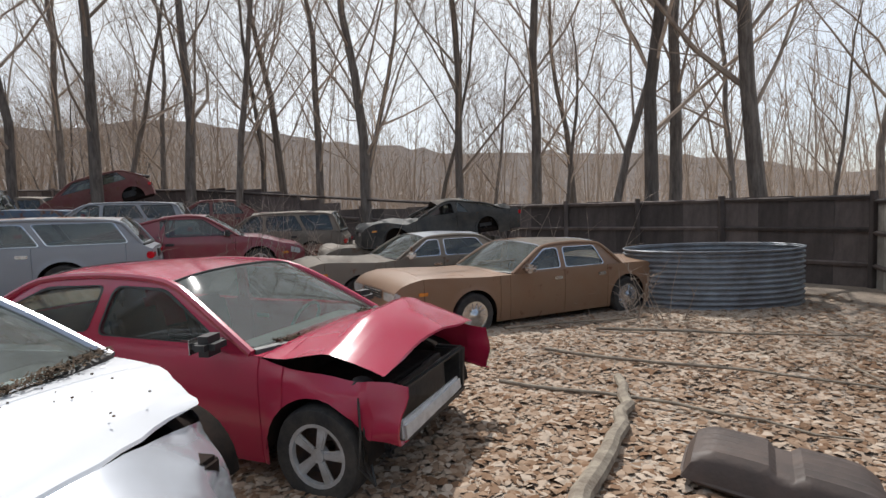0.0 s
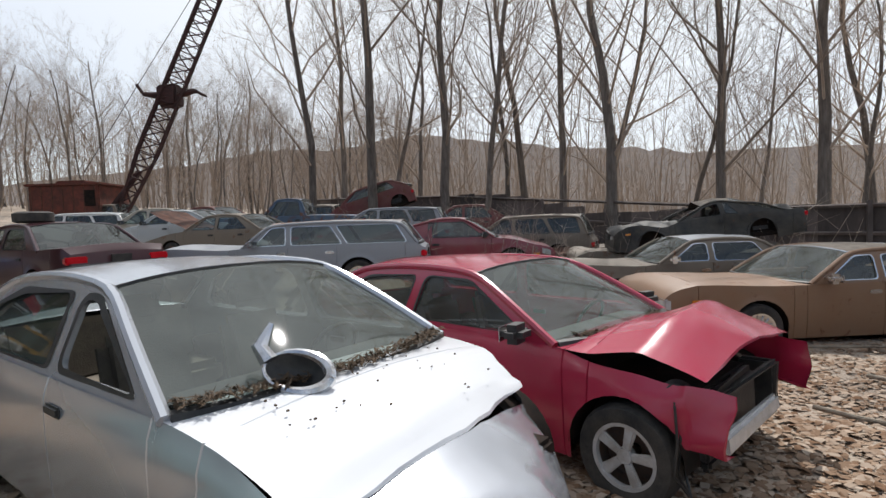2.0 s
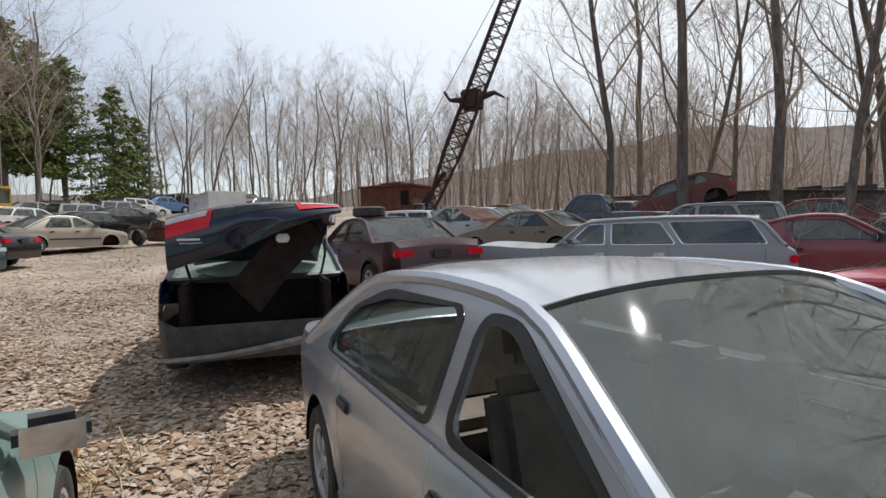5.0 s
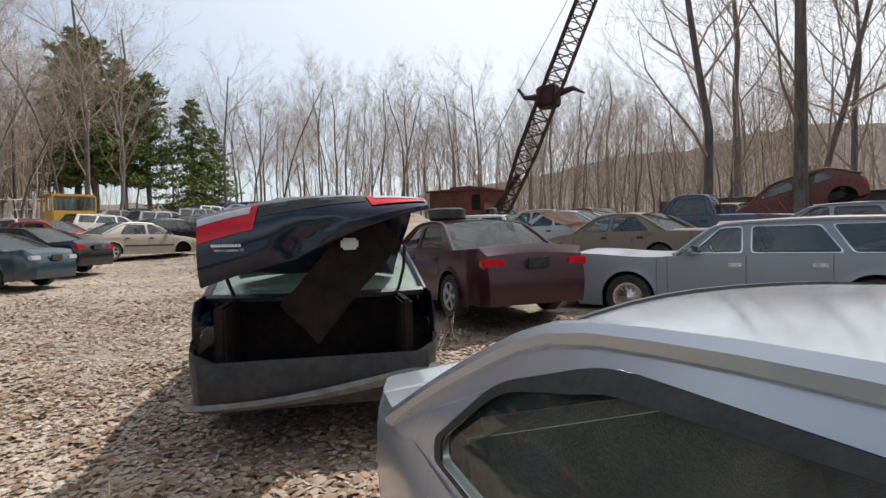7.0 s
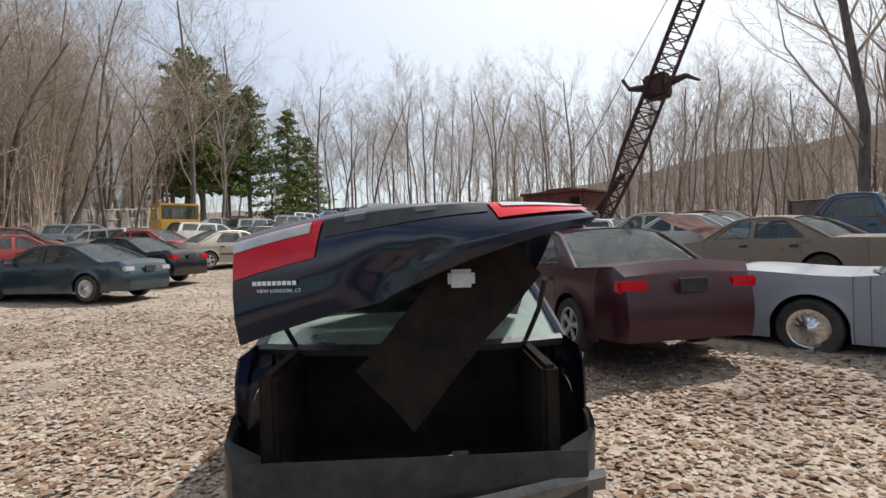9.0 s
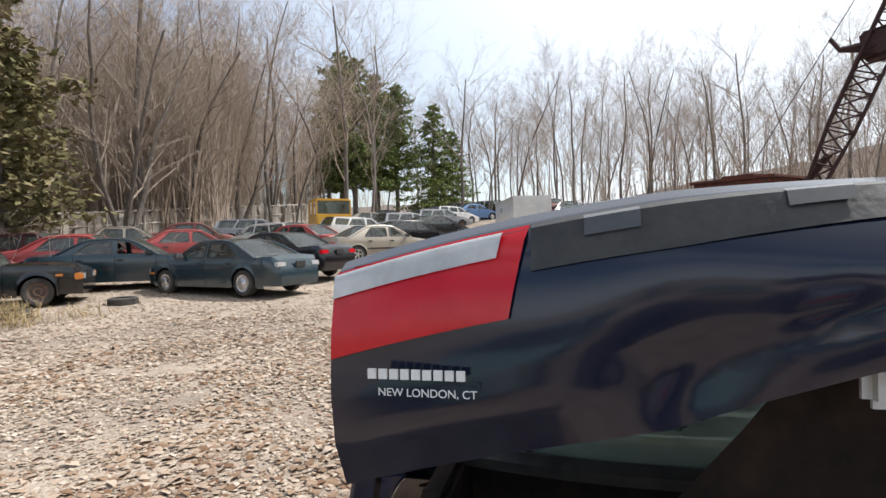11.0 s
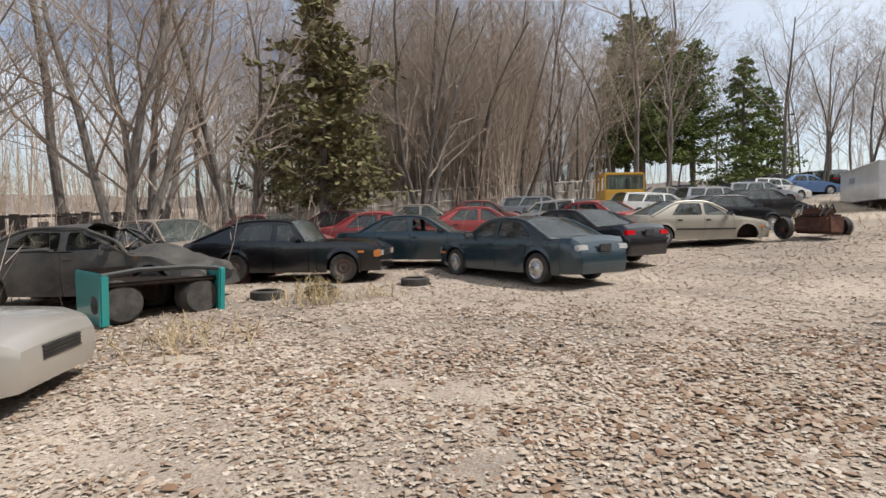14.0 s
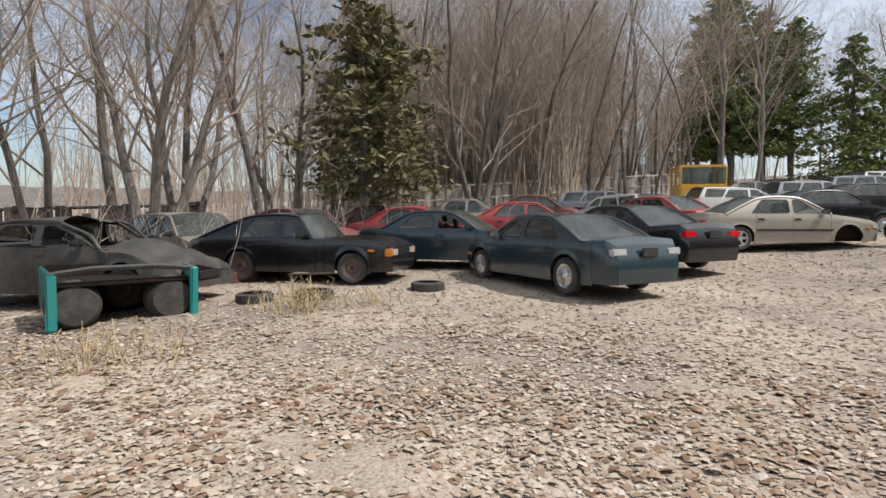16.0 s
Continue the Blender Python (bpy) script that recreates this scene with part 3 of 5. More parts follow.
    for s in (1, -1):
        if "headlight" not in missing:
            if box_lamps:
                g = box(hl - 0.1 - endoff(nose - 0.15), hl + 0.012 - endoff(nose - 0.15), min(s * yl * 0.5, s * yl * 0.98), max(s * yl * 0.5, s * yl * 0.98), nose - 0.23, nose - 0.07, 0.02)
            else:
                v = []
                for i in range(7):
                    x = hl - 0.015 - 0.3 * (i / 6) ** 1.5
                    w = smooth_at(plan, x) * 0.99
                    for dz in (-0.15, -0.09, -0.03):
                        xx = x if i else x
                        yy = (yl * 0.45 + (w - yl * 0.45) * min(1, i / 3)) if i < 3 else w
                        v.append(tuck(Vector((xx, (yy + 0.006) * s, smooth_at(shoulder, x) + dz - 0.03))) + Vector((0.012, 0, 0)))
                g = (v, grid_faces(7, 3))
            part("headlight", g, lamp_col or CLEAR_LENS, c)
            part("side_lamp", box(hl - 0.5, hl - 0.36, min(s * smooth_at(plan, fb) * 0.985, s * (smooth_at(plan, fb) + 0.006)), max(s * smooth_at(plan, fb) * 0.985, s * (smooth_at(plan, fb) + 0.006)), nose - 0.14, nose - 0.09, 0.004), AMBER_LENS, c)
        if tails and "tail_light" not in missing:
            yt = smooth_at(plan, -hl + 0.04)
            g = box(-hl - 0.012 + endoff(tail - 0.13), -hl + 0.1 + endoff(tail - 0.13), min(s * yt * 0.62, s * yt * 1.04), max(s * yt * 0.62, s * yt * 1.04), tail - 0.19, tail - 0.07, 0.02)
            part("tail_light", g, RED_LENS, c)
        if mirrors[0 if s > 0 else 1]:
            mx = cowl - 0.18
            g = box(-0.09, 0.07, -0.11, 0.11, -0.065, 0.065, 0.045)
            mir = part("door_mirror", moved(g, pose(mx, s * (hb + 0.13), belt + 0.06, 0, 0, -12 * s)), BLACK if not chrome else CHROME, c)
            part("mirror_glass", moved(box(-0.096, -0.088, -0.09, 0.09, -0.05, 0.05, 0.003), pose(mx, s * (hb + 0.13), belt + 0.06, 0, 0, -12 * s)), CHROME, mir)
    if grille:
        g = [box(hl - 0.05 - endoff(nose - 0.1), hl + 0.008 - 0.5 * endoff(nose - 0.1), -yl * 0.42, yl * 0.42, nose - 0.22, nose - 0.08, 0.012)]
        gr = part("grille", join(*g), BLACK, c)
        for q in range(4):
            part("grille_bar", box(hl - 0.01, hl + 0.016, -yl * 0.41, yl * 0.41, nose - 0.205 + q * 0.035, nose - 0.192 + q * 0.035, 0.003), CHROME if chrome else BLACK, gr)
    part("number_plate", box(-hl - 0.016, -hl + 0.02, -0.16, 0.16, tail - 0.2, tail - 0.06, 0.004), BLACK, c)
    if chrome:
        part("bumper_bar", join(box(hl - 0.02, hl + 0.09, -hw * 0.95, hw * 0.95, sill + 0.16, sill + 0.33, 0.03)), CHROME, c)
        part("bumper_bar", join(box(-hl - 0.09, -hl + 0.02, -hw * 0.95, hw * 0.95, sill + 0.16, sill + 0.33, 0.03)), CHROME, c)
    if side_trim:
        for s in (1, -1):
            part("side_moulding", box(rwheel + rc + 0.05, fwheel - rc - 0.05, min(s * hw * 0.985, s * (hw + 0.008)), max(s * hw * 0.985, s * (hw + 0.008)), 0.5, 0.555, 0.006), side_trim, c)
    # wheels
    for i, (xc, s) in enumerate(((fwheel, 1), (fwheel, -1), (rwheel, 1), (rwheel, -1))):
        if tyres[i]:
            wheel(c, xc, s * (hw - 0.115), zw, r, style, s, turn if i < 2 else 0, tyres[i] == 1)
    # inside: seats, dash, steering wheel
    if "seats" not in missing:
        for s in (1, -1):
            sx = doors[1] + 0.12
            seat = part("front_seat", join(box(sx - 0.1, sx + 0.42, s * 0.36 - 0.24, s * 0.36 + 0.24, sill + 0.14, sill + 0.36, 0.06), moved(box(-0.07, 0.07, -0.24, 0.24, 0, 0.56, 0.06), pose(sx - 0.12, s * 0.36, sill + 0.3, 0, -14, 0))), seats, c)
            part("head_rest", moved(box(-0.05, 0.05, -0.13, 0.13, 0, 0.17, 0.05), pose(sx - 0.28, s * 0.36, sill + 0.88, 0, -10, 0)), seats, seat)
        part("rear_seat", join(box(rbase + 0.35, rbase + 0.85, -hw * 0.75, hw * 0.75, sill + 0.14, sill + 0.36, 0.06), moved(box(-0.07, 0.07, -hw * 0.75, hw * 0.75, 0, 0.5, 0.06), pose(rbase + 0.42, 0, sill + 0.3, 0, -18, 0))), seats, c)
        part("dashboard", box(cowl - 0.32, cowl - 0.02, -hb + 0.1, hb - 0.1, belt - 0.24, belt - 0.015, 0.05), BLACK, c)
        ring = [Vector((0, 0.18 * math.cos(a), 0.18 * math.sin(a))) for a in [i * math.pi / 10 for i in range(21)]]
        part("steering_wheel", moved(tube(ring, 0.014, 6), pose(cowl - 0.42, 0.36, belt - 0.06, 0, 25, 0)), BLACK, c)
    return c


def place(x, y, heading, dz=0.0, pitch=0.0, roll=0.0):
    return pose(x, y, gz(x, y) + dz, 0, 0, heading) @ pose(0, 0, 0, roll, pitch, 0)


def crumple(co, amp, f=2.2, seed=0.0):
    return co + noise.noise_vector(co * f + Vector((seed, seed, 0))) * amp


# ---- ground ----
def build_ground():
    def axis(lo, hi):
        xs, x = [0.0], 0.0
        while x < hi: x += 0.35 + 0.05 * abs(x); xs.append(x)
        x = 0.0
        while x > lo: x -= 0.35 + 0.05 * abs(x); xs.append(x)
        return sorted(xs)
    gx = [v - 6 for v in axis(-700, 700)]
    gy_ = axis(-700, 700)
    v = []
    for x in gx:
        for y in gy_:
            near = math.hypot(x + 6, y) < 60
            v.append(Vector((x, y, gz(x, y) + (0.035 * noise.noise(Vector((x * 0.8, y * 0.8, 0))) + 0.015 * noise.noise(Vector((x * 3, y * 3, 5))) if near else 0))))
    ob = part("ground", (v, grid_faces(len(gx), len(gy_), True)), GROUND)
    tagged(ob, "leaf-strewn pale ground of the junkyard lane", "ground", kind="structure")


build_ground()
# ---- cars beside the path ----
SILVER_P = paint("silver_paint", (0.5, 0.52, 0.56), 0.24, rust=0.0, dirt=0.06, metal=0.6)
RED_P = paint("red_paint", (0.36, 0.014, 0.05), 0.25, rust=0.0, dirt=0.05)
NAVY_P = paint("navy_paint", (0.007, 0.011, 0.028), 0.14, dirt=0.0, rust=0.0, coat=0.35)
NAVY_P.node_tree.nodes["Principled BSDF"].inputs["Specular IOR Level"].default_value = 0.4
BRONZE_P = paint("bronze_paint", (0.22, 0.12, 0.065), 0.5, rust=0.3, dirt=0.2, coat=0.15)
FADED_P = paint("faded_brown_paint", (0.17, 0.14, 0.11), 0.7, rust=0.3, dirt=0.4, coat=0)
BLACK_RUST_P = paint("weathered_black_paint", (0.02, 0.02, 0.02), 0.65, rust=0.22, dirt=0.25, coat=0.05)
VINYL = material("worn_vinyl", (0.09, 0.075, 0.06), 0.85, color2=(0.17, 0.14, 0.11), scale=5, bump=0.3, bscale=60)
GREY_P = paint("grey_paint", (0.25, 0.265, 0.29), 0.5, rust=0.08, dirt=0.15, coat=0.2)
RUST_ROOF = paint("rusting_roof", (0.27, 0.27, 0.28), 0.7, rust=0.6, coat=0)
MAROON_P = paint("maroon_paint", (0.038, 0.004, 0.01), 0.3, rust=0.0, dirt=0.03, coat=0.25)
GREEN_P = paint("dark_teal_paint", (0.014, 0.032, 0.042), 0.22, dirt=0.02, coat=0.7)
BLACK_P = paint("black_paint", (0.006, 0.006, 0.008), 0.2, dirt=0.015, coat=0.6)
BEIGE_P = paint("beige_paint", (0.36, 0.32, 0.26), 0.35, dirt=0.12, metal=0.2)
GOLD_P = paint("champagne_paint", (0.38, 0.355, 0.315), 0.25, dirt=0.12, metal=0.35)
BLUE_P = paint("light_blue_paint", (0.13, 0.24, 0.45), 0.35, dirt=0.05, metal=0.3)
PALE_TEAL_P = paint("pale_teal_paint", (0.22, 0.33, 0.31), 0.3, dirt=0.1, metal=0.2)
BLUE_TRUCK_P = paint("blue_truck_paint", (0.05, 0.1, 0.17), 0.6, rust=0.45, coat=0)
TEAL_P = paint("teal_paint", (0.0, 0.2, 0.19), 0.4, dirt=0.1)
WHITE_HOOD = paint("white_hood_paint", (0.7, 0.71, 0.73), 0.3, dirt=0.03, rust=0.0)
STONE_P = paint("rusty_red_wreck_paint", (0.14, 0.03, 0.03), 0.6, rust=0.35, coat=0)


def silver_warp(nm, co):
    p = co.copy()
    if nm in ("hood", "front_bumper", "fender") and p.x > 1.55:
        t = min(1, (p.x - 1.55) / 0.8)
        side = max(0, p.y / 0.8)
        p.z += t * (-0.06 - 0.16 * side) + 0.05 * t * noise.noise(p * 3.0)
        p.x -= 0.28 * t * side + 0.1 * t * abs(noise.noise(p * 4.0))
        p.y -= 0.1 * t * side
        if nm == "hood": p.z += 0.07 * math.exp(-((p.x - 1.82) / 0.14) ** 2) * (0.3 + side)
    return p


silver = car(place(-3.2, 2.38, -13, 0.05), "dented silver sedan with a white crumpled hood, parked on leaves", SILVER_P, L=4.85, W=1.8, roof_w=0.69, belt=0.93, roof=1.42, hood=0.9, nose=0.63, deck=1.0, tail=0.82,
             cowl=1.18, wtop=0.38, rtop=-0.95, rbase=-1.75, fwheel=1.56, rwheel=-1.38, doors=(1.13, 0.1, -0.95), round_=0.6, warp=silver_warp, mirrors=(0, 0), missing=(("glass", -1, 0), "headlight", "grille"), grille=False, seats=SEAT_TAN, seal_w=0.045,
             windows=[[(0.99, 0.942), (0.35, 1.315), (0.14, 1.318), (0.13, 0.942)], [(0.04, 0.942), (0.04, 1.318), (-0.72, 1.312), (-1.08, 1.2), (-1.34, 0.99), (-1.3, 0.942)]])
for ch in silver.children:
    if ch.name.split(".")[0] == "hood":
        ch.data.materials[0] = WHITE_HOOD

def tent(nm, co):
    p = co.copy()
    if nm == "hood":
        u = (p.x - 0.9) / 0.95
        if u > 0:
            p.z += 0.26 * max(0, 1 - abs(u - 0.62) / 0.62) * (1 - 0.45 * (p.y / 0.8) ** 2) + 0.03 * noise.noise(p * 3)
            p.x -= 0.12 * u
    elif nm in ("front_bumper", "fender") and p.x > 1.3:
        p = crumple(p, 0.06 * min(1, (p.x - 1.3) / 0.4), 4)
        if p.x > 1.68: p.z = max(p.z, 0.46 + 0.05 * noise.noise(p * 6))
    return p


red = car(place(-1.72, 4.5, -22, -0.04), "crashed red coupe with its hood bent into a ridge", RED_P, L=4.72, W=1.76, belt=0.92, roof=1.4, hood=0.86, nose=0.68, deck=0.95, tail=0.77,
          cowl=0.82, wtop=0.02, rtop=-1.42, rbase=-2.22, fwheel=1.33, rwheel=-1.42, doors=(0.92, -0.62), round_=0.55, warp=tent, mirrors=(1, 1), missing=("front_bumper", "headlight"), grille=False,
          windows=[[(0.62, 0.94), (0.0, 1.285), (-0.52, 1.295), (-0.6, 0.94)], [(-0.7, 0.95), (-0.62, 1.295), (-1.28, 1.27), (-1.8, 1.06), (-1.72, 0.96)]], group="")
part("radiator_support", (lambda g: ([crumple(p, 0.05, 5) for p in g[0]], g[1]))(join(box(1.68, 1.76, -0.66, 0.66, 0.26, 0.33, 0.02), box(1.7, 1.76, -0.62, 0.62, 0.62, 0.67, 0.02), box(1.45, 1.66, -0.45, 0.45, 0.3, 0.62, 0.03), box(1.5, 1.75, -0.66, -0.58, 0.3, 0.66, 0.02), box(1.5, 1.75, 0.58, 0.66, 0.3, 0.66, 0.02))), BLACK, red)
part("bumper_beam", (lambda g: ([crumple(p, 0.06, 3) for p in g[0]], g[1]))(box(1.8, 1.86, -0.68, 0.3, 0.4, 0.52, 0.02)), CLEAR_LENS, red, "bent grey bumper beam")
part("lamp_bezel", moved(lathe([(0.001, 0.03), (0.07, 0.02), (0.09, -0.02), (0.05, -0.05)], 20), pose(1.62, -0.78, 0.72, 0, 0, 200)), BLACK, red, "dangling lamp bezel")
for dy in (0, 0.05, -0.04):
    part("loose_wire", tube([(1.63, -0.8 + dy, 0.7), (1.66, -0.84 + dy, 0.5), (1.64, -0.82 + 1.5 * dy, 0.3), (1.7, -0.8, 0.16)], 0.008, 5), BLACK, red)

lincoln = car(place(1.45, 9.7, 206.6, -0.1), "rusting bronze full-size sedan with brown vinyl roof", BRONZE_P, L=5.75, W=1.98, belt=0.93, roof=1.38, hood=0.94, nose=0.86, deck=0.93, tail=0.86, cowl=0.85, wtop=0.22, rtop=-0.98, rbase=-1.38,
              fwheel=1.6, rwheel=-1.5, r=0.34, style="cap", doors=(0.95, -0.12, -1.05), round_=0.12, roof_paint=VINYL, chrome=True, box_lamps=True, group="", hoodless=False, roof_w=0.76)
galaxie = car(place(-0.45, 11.3, 203, 0.0), "faded brown older sedan with pale blue roof", FADED_P, L=5.3, W=1.96, belt=0.95, roof=1.38, hood=0.94, nose=0.86, deck=0.94, tail=0.85, cowl=0.8, wtop=0.2, rtop=-1.0, rbase=-1.5,
              fwheel=1.55, rwheel=-1.45, r=0.33, style="steel", doors=(0.9, -0.1, -1.0), round_=0.1, roof_paint=GREY_P, chrome=True, box_lamps=True)
under = car(place(-0.7, 14.2, 195, 0.15), "flattened rusty wreck under another car", FADED_P, L=5.0, W=1.9, belt=0.85, roof=0.95, hood=0.8, nose=0.75, deck=0.85, tail=0.75, style="steel", round_=0.1, chrome=False, missing=("seats", "headlight"), tyres=(0, 0, 0, 0), mirrors=(0, 0), warp=lambda nm, co: crumple(co, 0.12, 1.5))
muscle = car(place(-0.1, 13.9, 195, 0.98, 5.5) @ Matrix.Scale(0.8, 4), "black fastback coupe perched on a flattened wreck", BLACK_RUST_P, L=5.1, W=1.92, belt=0.88, roof=1.32, hood=0.88, nose=0.82, deck=0.92, tail=0.84, cowl=0.72, wtop=0.05, rtop=-0.75, rbase=-2.0,
             fwheel=1.5, rwheel=-1.35, r=0.33, style="steel", doors=(0.85, -0.45), round_=0.25, roof_paint=VINYL, tyres=(0, 0, 0, 0), mirrors=(0, 0), missing=(("glass", 1, 0), ("glass", -1, 0), "windscreen"), warp=lambda nm, co: crumple(co, 0.13, 1.4))
wagon = car(place(-7.9, 9.2, 203, -0.12), "grey station wagon with a rusting roof", GREY_P, L=5.5, W=1.98, belt=0.98, roof=1.46, hood=0.97, nose=0.9, deck=0.98, tail=0.9, cowl=0.82, wtop=0.3, rtop=-2.25, rbase=-2.55,
            fwheel=1.52, rwheel=-1.42, r=0.34, style="cap", doors=(0.95, -0.05, -1.0), round_=0.12, roof_paint=RUST_ROOF, chrome=True, box_lamps=True, wagon=True, roof_w=0.82)
maroon = car(place(-11.2, 6.25, 172, 0.05), "dark maroon sedan with open driver window", MAROON_P, L=4.75, W=1.8, belt=0.96, roof=1.43, hood=0.92, nose=0.7, deck=1.04, tail=0.92, cowl=0.95, wtop=0.25, rtop=-0.85, rbase=-1.5,
             fwheel=1.35, rwheel=-1.4, doors=(0.95, -0.08, -1.05), round_=0.4, missing=(("glass", 1, 0),), seats=SEAT)
def saab_warp(nm, co):
    p = co.copy()
    if nm == "rear_bumper": p.z = min(p.z, 0.4 + 0.22 * (p.y / 0.85) ** 2 + 0.05 * noise.noise(p * 3))
    return p


saab = car(place(-9.12, 3.07, 160, 0.03), "black sedan with its trunk torn open", NAVY_P, L=4.55, W=1.86, belt=0.95, roof=1.43, hood=0.9, nose=0.68, deck=0.98, tail=0.72, cowl=0.92, wtop=0.2, rtop=-0.9, rbase=-1.48,
           fwheel=1.36, rwheel=-1.3, doors=(0.93, -0.08, -1.05), round_=0.38, bump_mat=BLACK, deckless=True, warp=saab_warp, group="", tails=False, missing=("tail_light",), glass=GLASS)
for ch in list(saab.children):
    if ch.name.split(".")[0] == "number_plate":
        bpy.data.objects.remove(ch)
    elif ch.name.split(".")[0] == "rear_window":
        ch.data.materials[0] = glass_mat("pale_green_glass", (0.6, 0.75, 0.66), dust=0.6)
        ch.data.materials[0].node_tree.nodes["Diffuse BSDF"].inputs["Color"].default_value = (0.5, 0.62, 0.52, 1)


def saab_trunk():
    """The open boot: tub, lid with lamps, hanging liner, struts."""
    hl = 2.275
    part("trunk_floor", box(-hl + 0.1, -1.4, -0.62, 0.62, 0.32, 0.38, 0.02), UNDER, saab)
    for sd in (1, -1):
        part("trunk_side", box(-hl + 0.1, -1.45, sd * 0.64 - 0.04, sd * 0.64 + 0.04, 0.34, 0.93, 0.02), UNDER, saab)
    part("trunk_bulkhead", box(-1.5, -1.4, -0.62, 0.62, 0.34, 0.95, 0.02), UNDER, saab)
    part("trunk_sill", moved(box(-0.05, 0.06, -0.72, 0.72, 0, 0.1, 0.03), pose(-hl + 0.12, 0, 0.36)), BLACK, saab)
    trim = [Vector((-hl - 0.03 + 0.05 * (abs(y) / 0.8) ** 2, y, 0.36 - 0.05 * math.sin(y * 2 + 0.6) - 0.06 * y)) for y in [-0.85 + 0.1 * i for i in range(18)]]
    v = []
    for p in trim:
        v += [p + Vector((0, 0, -0.04 + 0.03 * p.y)), p + Vector((-0.025, 0, 0)), p + Vector((0, 0, 0.03))]
    g = (v, grid_faces(len(trim), 3))
    part("hanging_bumper_trim", g, material("grey_trim", (0.2, 0.19, 0.17), 0.7, color2=(0.1, 0.09, 0.08), scale=9), saab, "grey bumper strip hanging loose")
    # lid: hinge line at the rear window, rear edge raised
    hx, hz, ex, ez = -1.42, 1.08, -2.18, 1.6
    v = []
    for i in range(9):
        u = i / 8
        for j in range(13):
            t = -1 + 2 * j / 12
            w = 0.62 + 0.1 * u
            v.append(crumple(Vector((hx + (ex - hx) * u - 0.05 * (1 - t * t) * u, w * t, hz + (ez - hz) * u + 0.03 * (1 - t * t) - 0.07 * t * u)), 0.02, 3))
    top = (v, grid_faces(9, 13))
    lid = part("trunk_lid", top, NAVY_P, saab)
    # rear face of the lid: upper recess, lamp band, lower lip
    rows_ = [(0.0, 0.06), (-0.06, 0.03), (-0.09, -0.08), (-0.1, -0.2), (-0.085, -0.31), (-0.03, -0.42)]

    def lp(t, k, out=0.0):
        k0 = min(int(k), 4)
        q = k - k0
        dx = rows_[k0][0] * (1 - q) + rows_[k0 + 1][0] * q
        dz = rows_[k0][1] * (1 - q) + rows_[k0 + 1][1] * q
        bow = -0.05 * (1 - t * t) + 0.06 * t
        tw = min(1, max(0, (0.15 - t) / 1.15))
        dent = 0.06 * math.exp(-((t - 0.1) / 0.16) ** 2 - ((dz + 0.3) / 0.09) ** 2) + 0.03 * math.exp(-((t + 0.15) / 0.08) ** 2 - ((dz + 0.27) / 0.06) ** 2)
        rise = 0.07 * (1 - t * t) - 0.07 - 0.07 * t
        return Vector((ex + dx + bow + dent - out + 0.5 * dz * tw, 0.76 * t, ez + dz * (1 - 0.8 * tw) * (0.84 + 0.16 * t) + rise + 0.03 + out * tw))

    ks = [0, 0.5, 1, 1.5, 2, 2.5, 3, 3.33, 3.66, 4, 4.33, 4.66, 5]
    v = [lp(-1 + 2 * j / 40, k) for k in ks for j in range(41)]
    f = grid_faces(len(ks), 41, True)
    part("lid_rear_face", (v, f), NAVY_P, lid, angle=50)
    part("lid_inner_face", ([p + Vector((0.035, 0, -0.01)) for p in v], f), BLACK, lid)
    rec = [lp(-0.46 + 0.92 * j / 20, k, 0.006) for k in (0.7, 1.0, 1.4, 1.75) for j in range(21)]
    part("plate_recess", (rec, grid_faces(4, 21, True)), BLACK, lid, "black number plate recess")
    for q in (0.28, -0.12):
        part("plate_lamp", ([lp(q - 0.06 + 0.03 * j, k, 0.011) for k in (0.8, 1.0, 1.3) for j in range(5)], grid_faces(3, 5, True)), SMOKED, lid)
    for s in (1, -1):
        for nm, k0, k1, t1, mt, lift in (("tail_lens", 0.75, 2.45, 0.5, RED_LENS, 0.009), ("reversing_lens", 0.9, 1.4, 0.56, CLEAR_LENS, 0.014)):
            vv = [lp(s * (0.995 - (0.995 - t1 - 0.06 * (k0 + (k1 - k0) * i / 4 - 2) / 2) * j / 6), k0 + (k1 - k0) * i / 4, lift) for i in range(5) for j in range(7)]
            part(nm, (vv, grid_faces(5, 7, s < 0)), mt, lid)
        pr = [Vector((-1.5, 0.64 * s, 0.9)), Vector((-1.85, 0.66 * s, 1.15)), Vector((-2.1, 0.64 * s, 1.32))]
        part("gas_strut", tube(pr, 0.014, 6), BLACK, saab)
    part("lid_latch", box(ex - 0.06, ex - 0.02, -0.3, -0.18, ez - 0.3, ez - 0.22, 0.02), RIM, lid)
    # torn liner that hangs across the opening
    v = []
    for i in range(10):
        u = i / 9
        c0 = Vector((ex + 0.06 - 0.02 * u, -0.5 + 0.62 * u, ez - 0.15 - 0.7 * u))
        for j in range(4):
            t = j / 3
            v.append(crumple(c0 + Vector((0.02 * math.sin(t * 3), 0.22 * (t - 0.5) * 1.1, -0.1 + 0.27 * t)), 0.03, 4))
    part("torn_liner", (v, grid_faces(10, 4)), UNDER, lid, "torn black liner hanging from the lid")
    part("rag", (lambda g: ([crumple(p, 0.03, 9) for p in g[0]], g[1]))(box(-2.05, -1.9, -0.22, 0.05, 0.4, 0.44, 0.015)), CLEAR_LENS, saab, "pale crumpled scrap in the trunk")
    # dealer sticker: a line of plain bars over the readable town line
    sm = material("sticker_white", (0.7, 0.7, 0.7), 0.6)
    t0 = lp(0.86, 2.95, 0.03)
